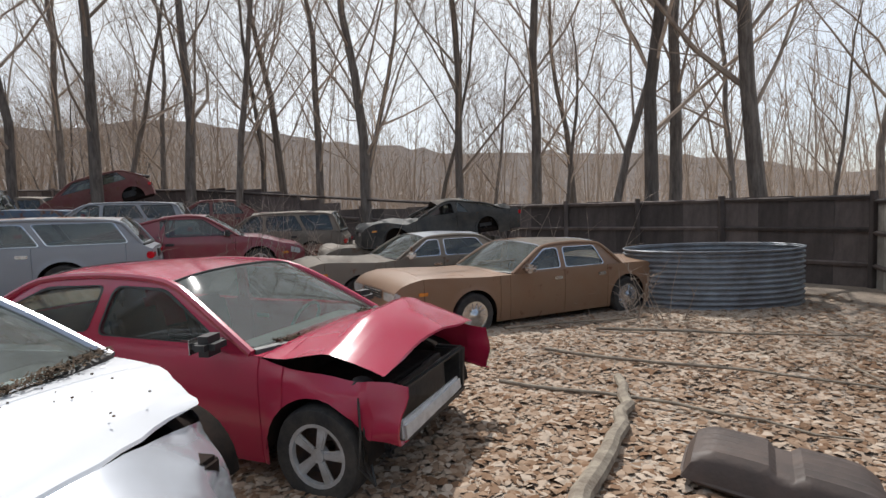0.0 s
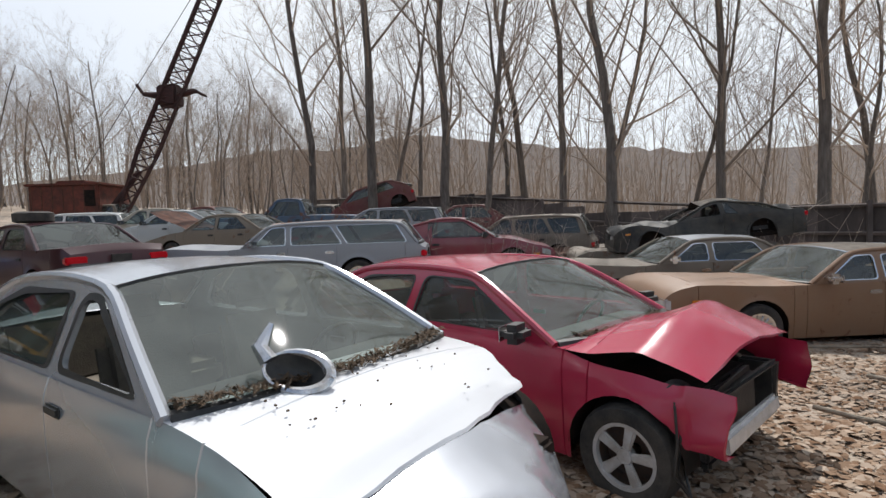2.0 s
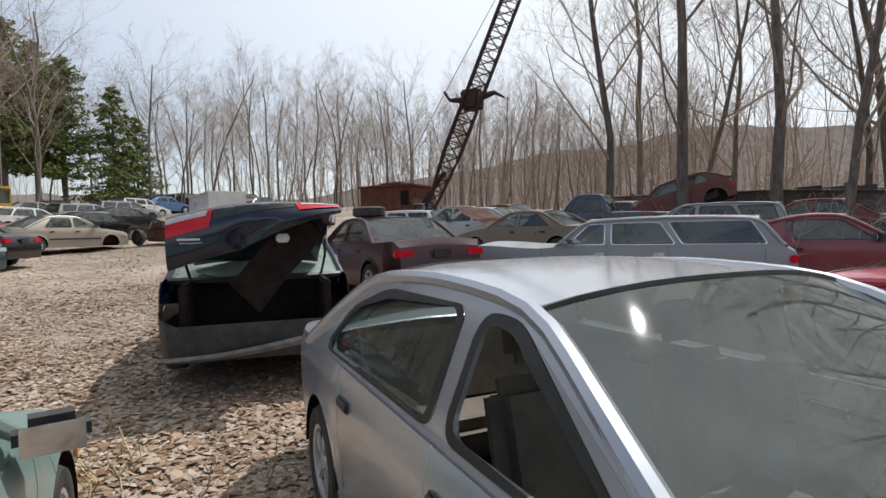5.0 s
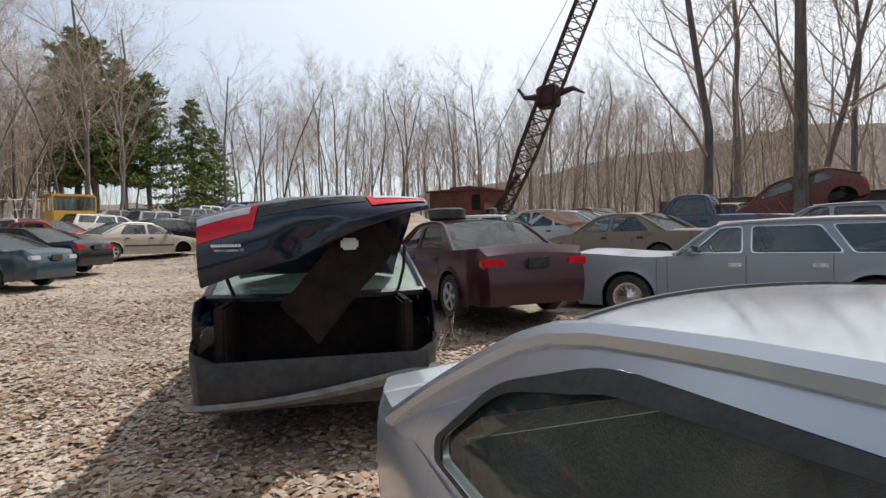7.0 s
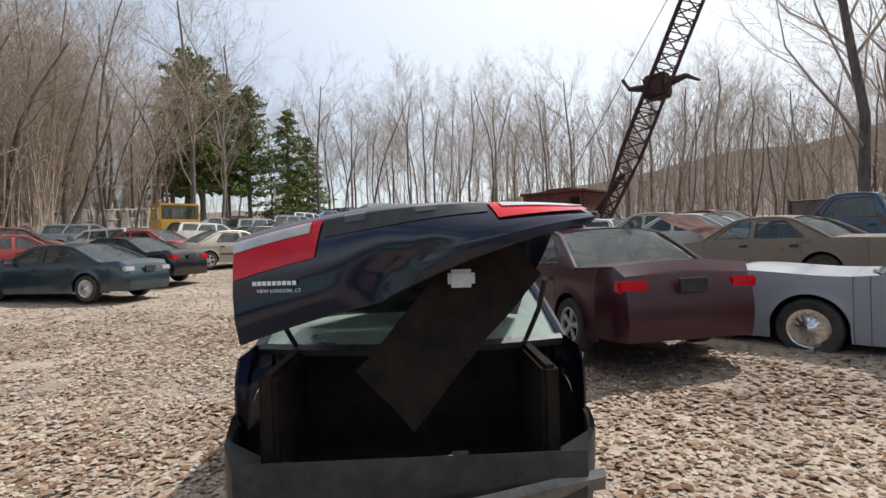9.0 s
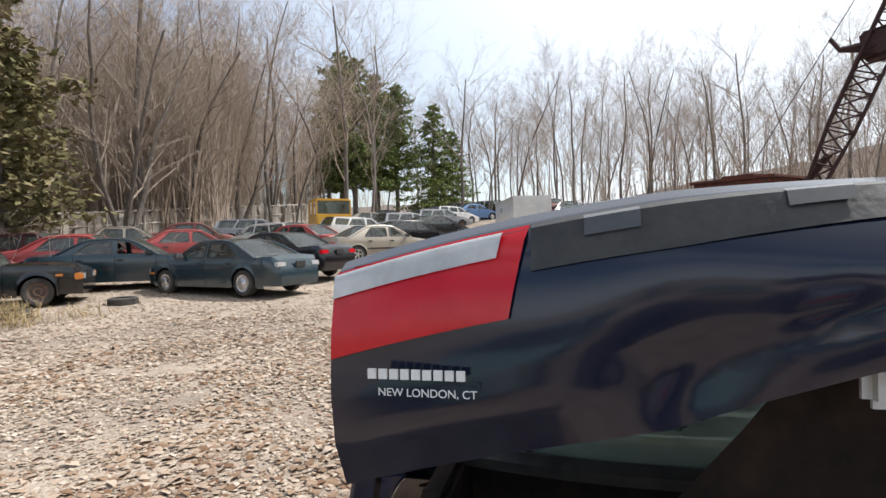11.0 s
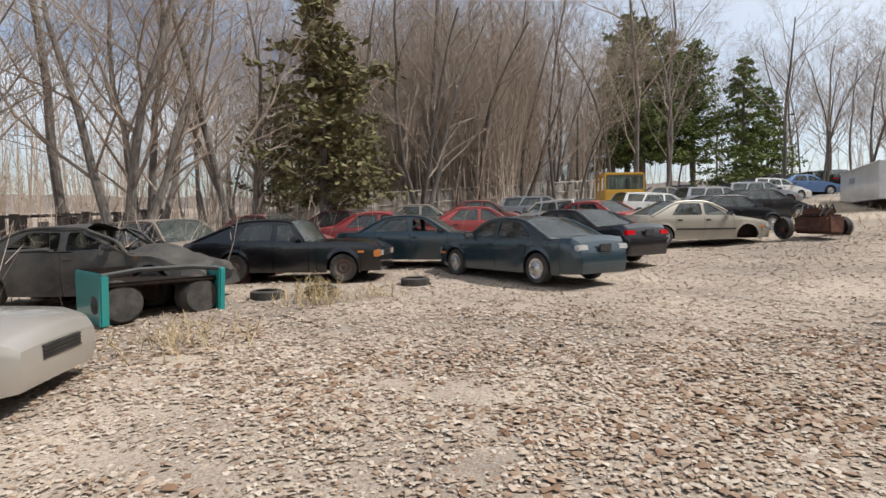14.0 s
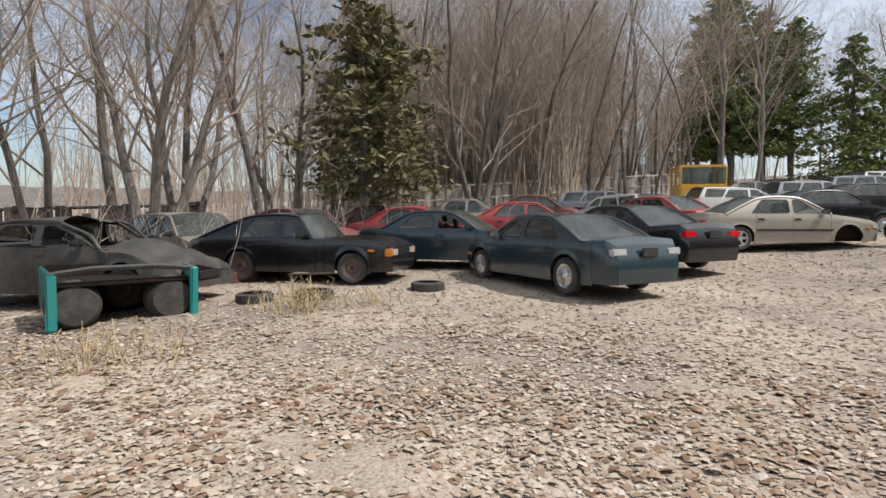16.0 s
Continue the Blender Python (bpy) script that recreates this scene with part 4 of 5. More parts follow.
    ink = part("sticker", join(*[box(t0.x - 0.018, t0.x - 0.012, t0.y - 0.021 * q - 0.016, t0.y - 0.021 * q, t0.z + 0.01, t0.z + 0.028, 0) for q in range(9)]), sm, lid, "white dealer sticker")
    cu = bpy.data.curves.new("town", "FONT")
    cu.body, cu.size, cu.extrude = "NEW LONDON, CT", 0.021, 0.0006
    tmp = bpy.data.objects.new("town", cu)
    scene.collection.objects.link(tmp)
    me = bpy.data.meshes.new_from_object(tmp.evaluated_get(bpy.context.evaluated_depsgraph_get()))
    bpy.data.objects.remove(tmp)
    me.materials.clear(); me.materials.append(sm)
    tx = part("lettering", me, sm, lid)
    tx.matrix_basis = pose(t0.x - 0.02, t0.y - 0.02, t0.z - 0.02, 90, 0, -90)


saab_trunk()
teal_sedan = car(place(-3.7, -0.42, 168, 0.0), "pale teal sedan beside the path", PALE_TEAL_P, L=4.9, W=1.7, round_=0.6, belt=0.9, roof=1.34, hood=0.8, nose=0.6)
gold = car(place(-10.8, -6.4, 120, 0.0), "champagne sedan with an amber side lamp", GOLD_P, L=4.9, W=1.85, belt=0.9, roof=1.36, hood=0.82, nose=0.66, round_=0.55, fwheel=1.45, rwheel=-1.35, style="cap", group="")
green = car(place(-20.75, -1.95, 236, 0.0), "dark teal sedan with clear tail lamps", GREEN_P, L=4.65, W=1.75, belt=0.9, roof=1.36, hood=0.85, nose=0.64, deck=0.97, tail=0.86, rtop=-0.8, rbase=-1.65, round_=0.6, style="cap", group="")
for ch in green.children:
    if ch.name.split(".")[0] == "tail_light": ch.data.materials[0] = CLEAR_LENS
black2 = car(place(-23.6, -1.2, 236, 0.02), "black sedan with red tail lamps", BLACK_P, L=4.7, W=1.76, round_=0.4, deck=1.0, tail=0.9)
beige = car(place(-28.2, 1.95, 118.6, 0.0), "beige sedan with a missing front wheel", BEIGE_P, L=4.75, W=1.82, belt=0.95, roof=1.44, hood=0.92, nose=0.7, deck=1.0, tail=0.85, fwheel=1.42, rwheel=-1.4, wtop=0.2, rtop=-0.9, rbase=-1.75, round_=0.55, tyres=(0, 0, 1, 1), side_trim=BLACK, group="")
s900 = car(place(-19.5, -7.3, 106, 0.02), "black older hatchback sedan with amber lamps", BLACK_P, L=4.7, W=1.7, belt=0.9, roof=1.42, hood=0.92, nose=0.78, deck=0.9, tail=0.75, cowl=0.62, wtop=0.28, rtop=-0.9, rbase=-2.0, fwheel=1.5, rwheel=-1.02, doors=(0.72, -0.1, -0.9), round_=0.2, box_lamps=True, style="steel", group="", turn=12)
for s in (1, -1):
    part("turn_signal", box(2.2, 2.36, min(s * 0.7, s * 0.82), max(s * 0.7, s * 0.82), 0.55, 0.7, 0.02), AMBER_LENS, s900)
stripped = car(place(-22.4, -5.2, 100, 0.0), "dark sedan stripped of its front end", GREEN_P, L=4.4, W=1.7, round_=0.3, belt=0.92, missing=("front_bumper", "headlight", ("glass", -1, 0)), grille=False, tyres=(0, 0, 1, 1))
volvo = car(place(-15.6, -8.7, 114, 0.05), "wrecked dark sedan with a smashed front", BLACK_RUST_P, L=4.7, W=1.75, round_=0.1, belt=0.95, roof=1.4, warp=lambda nm, co: crumple(co, 0.16 if co.x > 0.3 else 0.03, 1.6), box_lamps=True, missing=("windscreen", "headlight", ("glass", -1, 1), ("glass", -1, 0), ("glass", 1, 0)), style="steel")
taurus = car(place(-17.3, 5.45, -25, 0.0), "light blue sedan facing the lane", BLUE_P, L=4.95, W=1.85, belt=0.9, roof=1.38, hood=0.82, nose=0.64, fwheel=1.45, rwheel=-1.3, round_=0.75, group="")
grey_suv = car(place(-21.5, 7.6, -25, 0.0), "grey off-roader facing the lane", GREY_P, L=4.6, W=1.85, belt=1.08, roof=1.72, hood=1.08, nose=0.95, deck=1.1, tail=1.0, sill=0.35, r=0.38, rtop=-1.9, rbase=-2.15, wagon=True, round_=0.15, box_lamps=True, roof_w=0.8, group="")
pickup = car(place(-12.7, 15.0, 205, 0.05), "rusty blue pickup cab", BLUE_TRUCK_P, L=5.2, W=1.95, belt=1.12, roof=1.72, hood=1.1, nose=1.02, deck=1.1, tail=1.05, cowl=0.75, wtop=0.35, rtop=-0.45, rbase=-0.62, sill=0.4, r=0.36, style="steel", round_=0.08, doors=(0.8, -0.5), windows=[[(0.6, 1.14), (0.32, 1.6), (-0.38, 1.6), (-0.45, 1.14)]], group="")
small_silver = car(place(-16.0, 13.2, 200, 0.05), "silver compact sedan among wrecks", paint("pale_silver_paint", (0.45, 0.47, 0.47), 0.4, dirt=0.1), round_=0.4, L=4.3, W=1.65)
open_hood = car(place(-12.7, 12.2, 190, 0.0), "rusty wreck with its long hood propped open", FADED_P, L=4.9, W=1.85, round_=0.15, hoodless=True, style="steel", box_lamps=True, missing=("headlight", "windscreen"), mirrors=(0, 0))
v = [Vector((0.95 + 1.35 * i / 8, -0.78 + 1.56 * j / 8, 0.02 * math.sin(i * 0.9) + 0.05 * (1 - (j / 4 - 1) ** 2))) for i in range(9) for j in range(9)]
part("hood", [moved((v, grid_faces(9, 9)), pose(0.95, 0, 0.95, 0, -24, 0) @ pose(-0.95, 0, 0))][0], RUST, open_hood, "rust-brown hood standing open")
red_fast = car(place(-5.6, 12.2, 20, 0.05), "red fastback coupe behind the wagon", paint("old_red_paint", (0.2, 0.015, 0.03), 0.4, dirt=0.15), L=4.7, W=1.8, belt=0.92, roof=1.4, rtop=-0.5, rbase=-2.05, round_=0.3, doors=(0.9, -0.5))
wreck_red = car(pose(-12.3, 19.6, 1.75, 0, 16, 205), "rust-red hatchback perched high on a scrap pile", STONE_P, L=4.0, W=1.6, belt=0.95, roof=1.4, rtop=-1.2, rbase=-1.8, round_=0.3, tyres=(0, 0, 0, 0), mirrors=(0, 0), doors=(0.8, -0.3))

# rows of further junked cars: along the fence, and down the lane
random.seed(11)
far_paints = [BLACK_P, GREY_P, MAROON_P, BEIGE_P, WHITE, GREEN_P, STONE_P, FADED_P, BLUE_P]
RED_OLD = paint("faded_red_paint", (0.33, 0.03, 0.03), 0.5, rust=0.1, dirt=0.15)
words = {BLACK_P.name: "black", GREY_P.name: "grey", MAROON_P.name: "maroon", BEIGE_P.name: "beige", WHITE.name: "white", GREEN_P.name: "dark green", STONE_P.name: "rust-red", FADED_P.name: "faded brown", BLUE_P.name: "light blue", RED_OLD.name: "faded red"}
protos = []
for i, pm in enumerate(far_paints + [RED_OLD]):
    wag = i % 3 == 1
    protos.append(car(pose(-60 - 7 * i, 14, gz(-60 - 7 * i, 14), 0, 0, 190 + 9 * i), words[pm.name] + (" wagon" if wag else " sedan") + " in a far row of wrecks", pm, L=4.5 + 0.1 * (i % 3), W=1.75, belt=0.94, roof=1.4 + 0.03 * (i % 4), rtop=-1.9 if wag else -0.85, rbase=-2.1 if wag else -1.55, wagon=wag, round_=0.15 + 0.12 * (i % 4), box_lamps=i % 2 == 0, style=("cap", "steel")[i % 2], group="far rows of cars"))
spots = [(-24.5, -7.2, 100, 9), (-27.5, -5.0, 110, 9), (-26.0, -9.4, 95, 2), (-29.5, -8.0, 100, 3), (-31.5, -3.0, 236, 4), (-33.0, -6.5, 110, 6), (-30.0, -1.4, 236, 9), (-36.5, -4.4, 105, 1), (-22.5, -10.2, 90, 6), (-19.5, -11.0, 80, 7),
         (-32.2, 3.4, 118, 0), (-35.5, 5.0, 120, 0), (-37.5, 1.0, 110, 4), (-41.5, 4.0, 115, 1), (-45.0, 6.5, 118, 1), (-44.0, 1.5, 105, 3), (-49.0, 8.0, 118, 4), (-53, 10.5, 110, 8), (-58, 10.0, 100, 2), (-50.0, 3.0, 100, 0),
         (-24.5, 10.2, -25, 6), (-28.0, 12.0, -20, 5), (-33.0, 15.2, -25, 1), (-40, 14.5, -20, 0), (-47, 17, -25, 4), (-54, 18, -20, 6), (-62, 19, -25, 0),
         (-17.5, 13.5, 200, 3), (-18.5, 16.8, 185, 6), (-16.8, 14.6, 190, 0), (-9.5, 15.5, 200, 1), (-15.5, 19.5, 180, 7), (-5.0, 15.8, 190, 7), (-1.5, 17.8, 185, 7), (-8.0, 19.0, 190, 6), (-20.5, 12.6, 200, 4), (-25, 16.0, 190, 7), (-30, 19, 190, 4)]
for x, y, h, k in spots:
    copy_thing(protos[k], place(x, y, h + random.uniform(-8, 8), 0.0, random.uniform(-1.5, 1.5), random.uniform(-2, 2)))
# ---- trees ----
def branch(rng, geo_t, geo_c, p, d, r, length, depth, maxd, sides):
    """Grows one limb with its side shoots: trunk wood into geo_t, twigs into geo_c."""
    n = 7 if depth == 0 else (4 if depth == 1 else 3)
    pts, rad = [p.copy()], [r]
    q, dd = p.copy(), d.copy()
    for i in range(n):
        dd = (dd + Vector((rng.uniform(-1, 1), rng.uniform(-1, 1), rng.uniform(-0.3, 0.75))) * (0.15 if depth == 0 else 0.3)).normalized()
        q = q + dd * length / n
        pts.append(q.copy())
        rad.append(r * (1 - (0.72 if depth == 0 else 0.8) * (i + 1) / n))
    g = tube(pts, rad, sides[depth], False)
    (geo_t if depth == 0 else geo_c).append(g)
    if depth >= maxd: return
    kids = (15, 10, 10, 4)[depth]
    for k in range(kids):
        t = (0.2 + 0.78 * (k + rng.random()) / kids) if depth == 0 else (0.2 + 0.8 * (k + rng.random()) / kids)
        f = t * n
        i = min(int(f), n - 1)
        b = pts[i].lerp(pts[i + 1], f - i)
        rr = rad[i] + (rad[i + 1] - rad[i]) * (f - i)
        axis = (pts[i + 1] - pts[i]).normalized()
        side = axis.cross(Vector((rng.uniform(-1, 1), rng.uniform(-1, 1), rng.uniform(-1, 1)))).normalized()
        nd = (axis * rng.uniform(0.5, 0.95) + side * rng.uniform(0.55, 1.0) + Vector((0, 0, 0.15))).normalized()
        branch(rng, geo_t, geo_c, b, nd, max(0.005, rr * rng.uniform(0.28, 0.5)), length * rng.uniform(0.34, 0.56) * (1 - 0.35 * t if depth == 0 else 0.9), depth + 1, maxd, sides)


def bare_tree(seed, height, r, fork=False, maxd=3, lean=0.06):
    rng = random.Random(seed)
    gt, gc = [], []
    lx, ly = rng.uniform(-lean, lean), rng.uniform(-lean, lean)
    base = Vector((0, 0, -0.25))
    gt.append(tube([(0, 0, -0.3), (0, 0, 0.0), (0, 0, 0.5)], [r * 1.6, r * 1.3, r * 1.0], 9, False))
    if fork:
        for a in range(3):
            an = a * 2.1 + rng.random()
            branch(rng, gt, gc, Vector((0.12 * math.cos(an), 0.12 * math.sin(an), 0.1)), Vector((0.3 * math.cos(an), 0.3 * math.sin(an), 1)).normalized(), r * 0.75, height * rng.uniform(0.8, 1), 0, maxd, (8, 5, 3, 3))
    else:
        branch(rng, gt, gc, base, Vector((lx, ly, 1)).normalized(), r, height, 0, maxd, (9, 5, 3, 3))
    return mesh_of("trunk", *join(*gt), BARK), mesh_of("crown", *join(*gc), TWIG)


def plant(meshes, x, y, turn, scale, label="bare grey-barked tree without leaves", group="bare trees"):
    t = thing("tree", pose(x, y, gz(x, y), 0, 0, turn) @ Matrix.Scale(scale, 4), label, "tree", group)
    part("trunk", meshes[0], None, t)
    part("crown", meshes[1], None, t)
    return t


TALL = [bare_tree(s, h, r) for s, h, r in ((1, 15, 0.17), (2, 16, 0.19), (3, 14, 0.15), (4, 17, 0.22), (5, 13, 0.13))]
FORK = [bare_tree(s, 12, 0.2, True) for s in (21, 22)]
SLIM = [bare_tree(s, 15, 0.12, False, 3, 0.1) for s in (31, 32, 33, 34)]
random.seed(4)


def ray_spot(t_yaw, ex, ey, px, dist):
    a = radians(90 + t_yaw) - math.atan((px - 784) / 963)
    return ex + dist * math.cos(a), ey + dist * math.sin(a)


# trees behind the dark fence, by bearing from where the walk begins
for k, (px, d, s) in enumerate(((30, 24, 1.0), (180, 22, 1.1), (235, 27, 0.9), (345, 23, 1.0), (412, 20, 1.0), (470, 26, 0.8), (565, 22, 0.9), (640, 24, 1.0), (665, 19, 0.95), (770, 25, 0.9), (812, 19.5, 1.0), (940, 19, 1.05), (1000, 25, 0.8), (1030, 27, 0.8), (1085, 17.5, 1.1), (1150, 16.5, 1.25), (1185, 18, 1.1), (1295, 20, 0.85), (1365, 16.5, 1.05), (1480, 27, 0.8), (1560, 24, 0.9), (110, 31, 1.0), (290, 30, 1), (520, 30, 1), (880, 30, 0.9))):
    x, y = ray_spot(0, 0, 0, px, d)
    plant(TALL[k % 5], x, y, k * 77, s)
# trees by the far left fence
for k, (px, d, s, ms) in enumerate(((270, 17, 1.0, FORK[0]), (330, 19, 0.9, FORK[1]), (465, 18.5, 0.95, TALL[2]), (515, 22, 0.9, FORK[1]), (845, 27, 1.1, FORK[0]), (870, 31, 1.2, TALL[1]), (40, 20, 0.9, TALL[4]), (90, 26, 0.9, TALL[0]), (210, 24, 0.9, TALL[3]), (735, 30, 1, TALL[2]), (960, 33, 1.1, FORK[1]), (1040, 36, 1.1, FORK[0]), (600, 34, 0.9, TALL[0]), (-120, 18, 1, FORK[1]), (-260, 22, 1, TALL[1]))):
    x, y = ray_spot(119.1, -10.5, 1.27, px, d)
    plant(ms, x, y, k * 61 + 10, s)
# the wood all along the far end and both sides
for k in range(170):
    yaw = 22 + 112 * (k / 170) + random.uniform(-1, 1)
    d = random.uniform(46, 88) if yaw < 95 else random.uniform(44, 80)
    if yaw > 88: d = random.uniform(40, 70)
    if yaw < 45: d = random.uniform(34, 60)
    a = radians(90 + yaw)
    x, y = -5 + d * math.cos(a), 1 + d * math.sin(a)
    if x < -60 and -2 < y < 24 and d < 66: continue
    plant((SLIM + TALL[:2])[k % 6], x, y, random.uniform(0, 360), random.uniform(0.75, 1.15) if yaw > 86 else random.uniform(0.75, 1.0) * min(1.05, d * 0.25 / 15), "slim bare tree at the wood's edge", "wood edge trees")


def far_woods():
    """Thickets behind the first trees: thin stems and twigs, too many to count."""
    rng = random.Random(9)
    v, f = [], []
    for k in range(6400):
        yaw = rng.uniform(-60, 150)
        d = rng.uniform(38, 110)
        if -60 < yaw < 30: d = rng.uniform(28, 120)
        if k % 2 == 0: yaw, d = rng.uniform(84, 122), rng.uniform(37, 66)
        a = radians(90 + yaw)
        x, y = -4 + d * math.cos(a), 2 + d * math.sin(a)
        if (-6 - (-30 - x) * 0.1 if x > -62 else -4) < y < 24 and -95 < x < -16: continue
        if x > -40 and y < -8 and d < 32: continue
        z = gz(x, y) - 0.2
        h = rng.uniform(4, 15) if yaw > 82 or yaw < 30 else rng.uniform(4, max(6, min(16, d * 0.23)))
        if k % 2 == 0: h = rng.uniform(8, 16) * min(1, max(0.65, (yaw - 78) / 14))
        top = Vector((x + rng.gauss(0, 1.3), y + rng.gauss(0, 1.3), z + h))
        stems = [(Vector((x, y, z)), top, rng.uniform(0.03, 0.075))]
        for q in range(26):
            t = rng.uniform(0.12, 1)
            b = Vector((x, y, z)).lerp(top, t)
            stems.append((b, b + Vector((rng.uniform(-1, 1), rng.uniform(-1, 1), rng.uniform(0.2, 1.3))) * h * 0.16, 0.019))
        for p, q2, r in stems:
            i = len(v)
            s1, s2 = Vector((r, 0, 0)), Vector((0, r, 0))
            v += [p + s1, p - s1 * 0.5 + s2 * 0.87, p - s1 * 0.5 - s2 * 0.87, q2]
            f += [(i, i + 1, i + 3), (i + 1, i + 2, i + 3), (i + 2, i, i + 3)]
    tagged(part("far_woods", (v, f), TWIG, smooth=False), "brown bare thicket of far woods", "woods", kind="stuff")


far_woods()


def evergreen(seed, h, w, mat, gap=0.0, droop=-0.15, start=0.12, taper=0.75):
    rng = random.Random(seed)
    gt, gc = [tube([(0, 0, -0.3), (0, 0, h * 0.5), (0.1, 0, h)], [h * 0.018, h * 0.012, 0.02], 8, False)], []
    v, f = [], []
    n = int(h * 12)
    for k in range(n):
        t = start + (1 - start) * (k + rng.random()) / n
        ln = w * (1 - t) ** taper * rng.uniform(0.55, 1.1) + 0.25
        if rng.random() < gap: ln *= 0.4
        an = rng.uniform(0, 6.28)
        d = Vector((math.cos(an), math.sin(an), rng.uniform(droop - 0.1, droop + 0.45)))
        b = Vector((0, 0, h * t))
        e = b + d * ln
        gt.append(tube([b, e], [0.035, 0.01], 3, False))
        for q in range(int(16 + ln * 14)):
            u = rng.uniform(0.22, 1.05)
            c = b.lerp(e, u) + Vector((rng.gauss(0, 1), rng.gauss(0, 1), rng.gauss(0, 0.55))) * 0.2 * (0.5 + ln * 0.25)
            s = rng.uniform(0.09, 0.2) * (1 + h / 40)
            a1 = Vector((rng.uniform(-1, 1), rng.uniform(-1, 1), rng.uniform(-0.6, 0.6))).normalized() * s
            a2 = a1.cross(Vector((rng.uniform(-1, 1), rng.uniform(-1, 1), rng.uniform(-1, 1)))).normalized() * s * 0.42
            i = len(v)
            v += [c - a1, c + a2, c + a1, c - a2]
            f.append((i, i + 1, i + 2, i + 3))
    return mesh_of("trunk", *join(*gt), BARK), mesh_of("crown", v, f, mat, False)


PINE = [evergreen(51, 16, 4.0, NEEDLE, 0.1, 0.0, 0.2, 0.42), evergreen(52, 14, 3.6, NEEDLE, 0.2, 0.0, 0.2, 0.45)]
SPRUCE = evergreen(53, 12, 4.4, NEEDLE, 0, -0.25, 0.04)
CED = evergreen(54, 9.5, 3.6, CEDAR, 0.5, 0.1, 0.14, 0.5)
for k, (px, d, s, ms) in enumerate(((1290, 58, 1.12, PINE[0]), (1345, 60, 1.2, PINE[1]), (1395, 62, 1.0, PINE[0]), (1500, 54, 1.0, SPRUCE), (1555, 58, 0.8, SPRUCE), (1230, 58, 1.1, PINE[1]), (1260, 66, 1.3, PINE[0]))):
    x, y = ray_spot(119.1, -10.5, 1.27, px, d)
    plant(ms, x, y, k * 50, s, "tall green pine at the wood's edge", "pines")
for px, d, s in ((645, 20, 1.05), (690, 24, 0.9), (590, 28, 0.8)):
    x, y = ray_spot(119.1, -10.5, 1.27, px, d)
    plant(CED, x, y, px, s, "ragged olive-brown cedar by the far fence", "cedars")


def ridge():
    """The wooded ridge beyond the fence."""
    rng = random.Random(3)
    v = []
    n = 200
    for i in range(n):
        yaw = -75 + 235 * i / (n - 1)
        a = radians(90 + yaw)
        h = float(np.interp(yaw, (-75, -35, -20, 5, 25, 40, 52, 65, 110, 160), (10, 14, 22, 31, 34, 28, 18, 12, 9, 10)))
        for j in range(12):
            t = j / 11
            rr = 150 + 130 * t
            v.append(Vector((rr * math.cos(a), rr * math.sin(a), gz(rr * math.cos(a), rr * math.sin(a)) - 1.5 + h * 1.15 * t ** 1.1 + (1.6 * noise.noise(Vector((i * 0.9, j, 0))) + 4.0 * noise.noise(Vector((i * 0.13, 0.5, 0))) + rng.uniform(-0.5, 0.5)) * t)))
    tagged(part("backdrop", (v, grid_faces(n, 12)), RIDGE), "brown leafless wooded ridge in the distance", "hill", kind="structure")


ridge()
# ---- fences ----
PANEL = {}


def fence_run(name, pts, height, board, mat, rail, label, ragged=0.03, gap=0.0, post_every=2.4):
    root = thing(name, Matrix.Identity(4), label, "fence", kind="")
    rng = random.Random(len(pts) * 7 + int(height * 10))
    key = (board, height, mat.name)
    meshes = [mesh_of("board", *box(-board / 2 + 0.004, board / 2 - 0.004, -0.012, 0.012, 0, height * (1 + rng.uniform(-ragged, ragged)), 0), mat, False) for _ in range(4)]
    for (x0, y0), (x1, y1) in zip(pts, pts[1:]):
        ln = math.hypot(x1 - x0, y1 - y0)
        an = math.degrees(math.atan2(y1 - y0, x1 - x0))
        n = max(1, math.ceil(ln / board))
        for i in range(n):
            if rng.random() < gap: continue
            t = (i + 0.5) / n
            x, y = x0 + (x1 - x0) * t, y0 + (y1 - y0) * t
            b = part("board", meshes[rng.randrange(4)], None, root)
            b.matrix_basis = pose(x, y, gz(x, y) - 0.04, rng.uniform(-1, 1) + (rng.uniform(-9, 9) if ragged > 0.1 else 0), rng.uniform(-ragged, ragged) * 30, an)
        m = max(1, round(ln / post_every))
        sgn = Vector((y1 - y0, -(x1 - x0), 0)).normalized()
        for i in range(m + 1):
            t = i / m
            x, y = x0 + (x1 - x0) * t + sgn.x * 0.07, y0 + (y1 - y0) * t + sgn.y * 0.07
            part("post", box(x - 0.055, x + 0.055, y - 0.055, y + 0.055, gz(x, y) - 0.2, gz(x, y) + height + 0.06, 0.01), rail, root)
        for hh in (0.25, 0.62, 0.97):
            a, b = Vector((x0, y0, gz(x0, y0) + height * hh)) + sgn * 0.05, Vector((x1, y1, gz(x1, y1) + height * hh)) + sgn * 0.05
            part("rail", tube([a, b], 0.05, 4), rail, root)
    return root


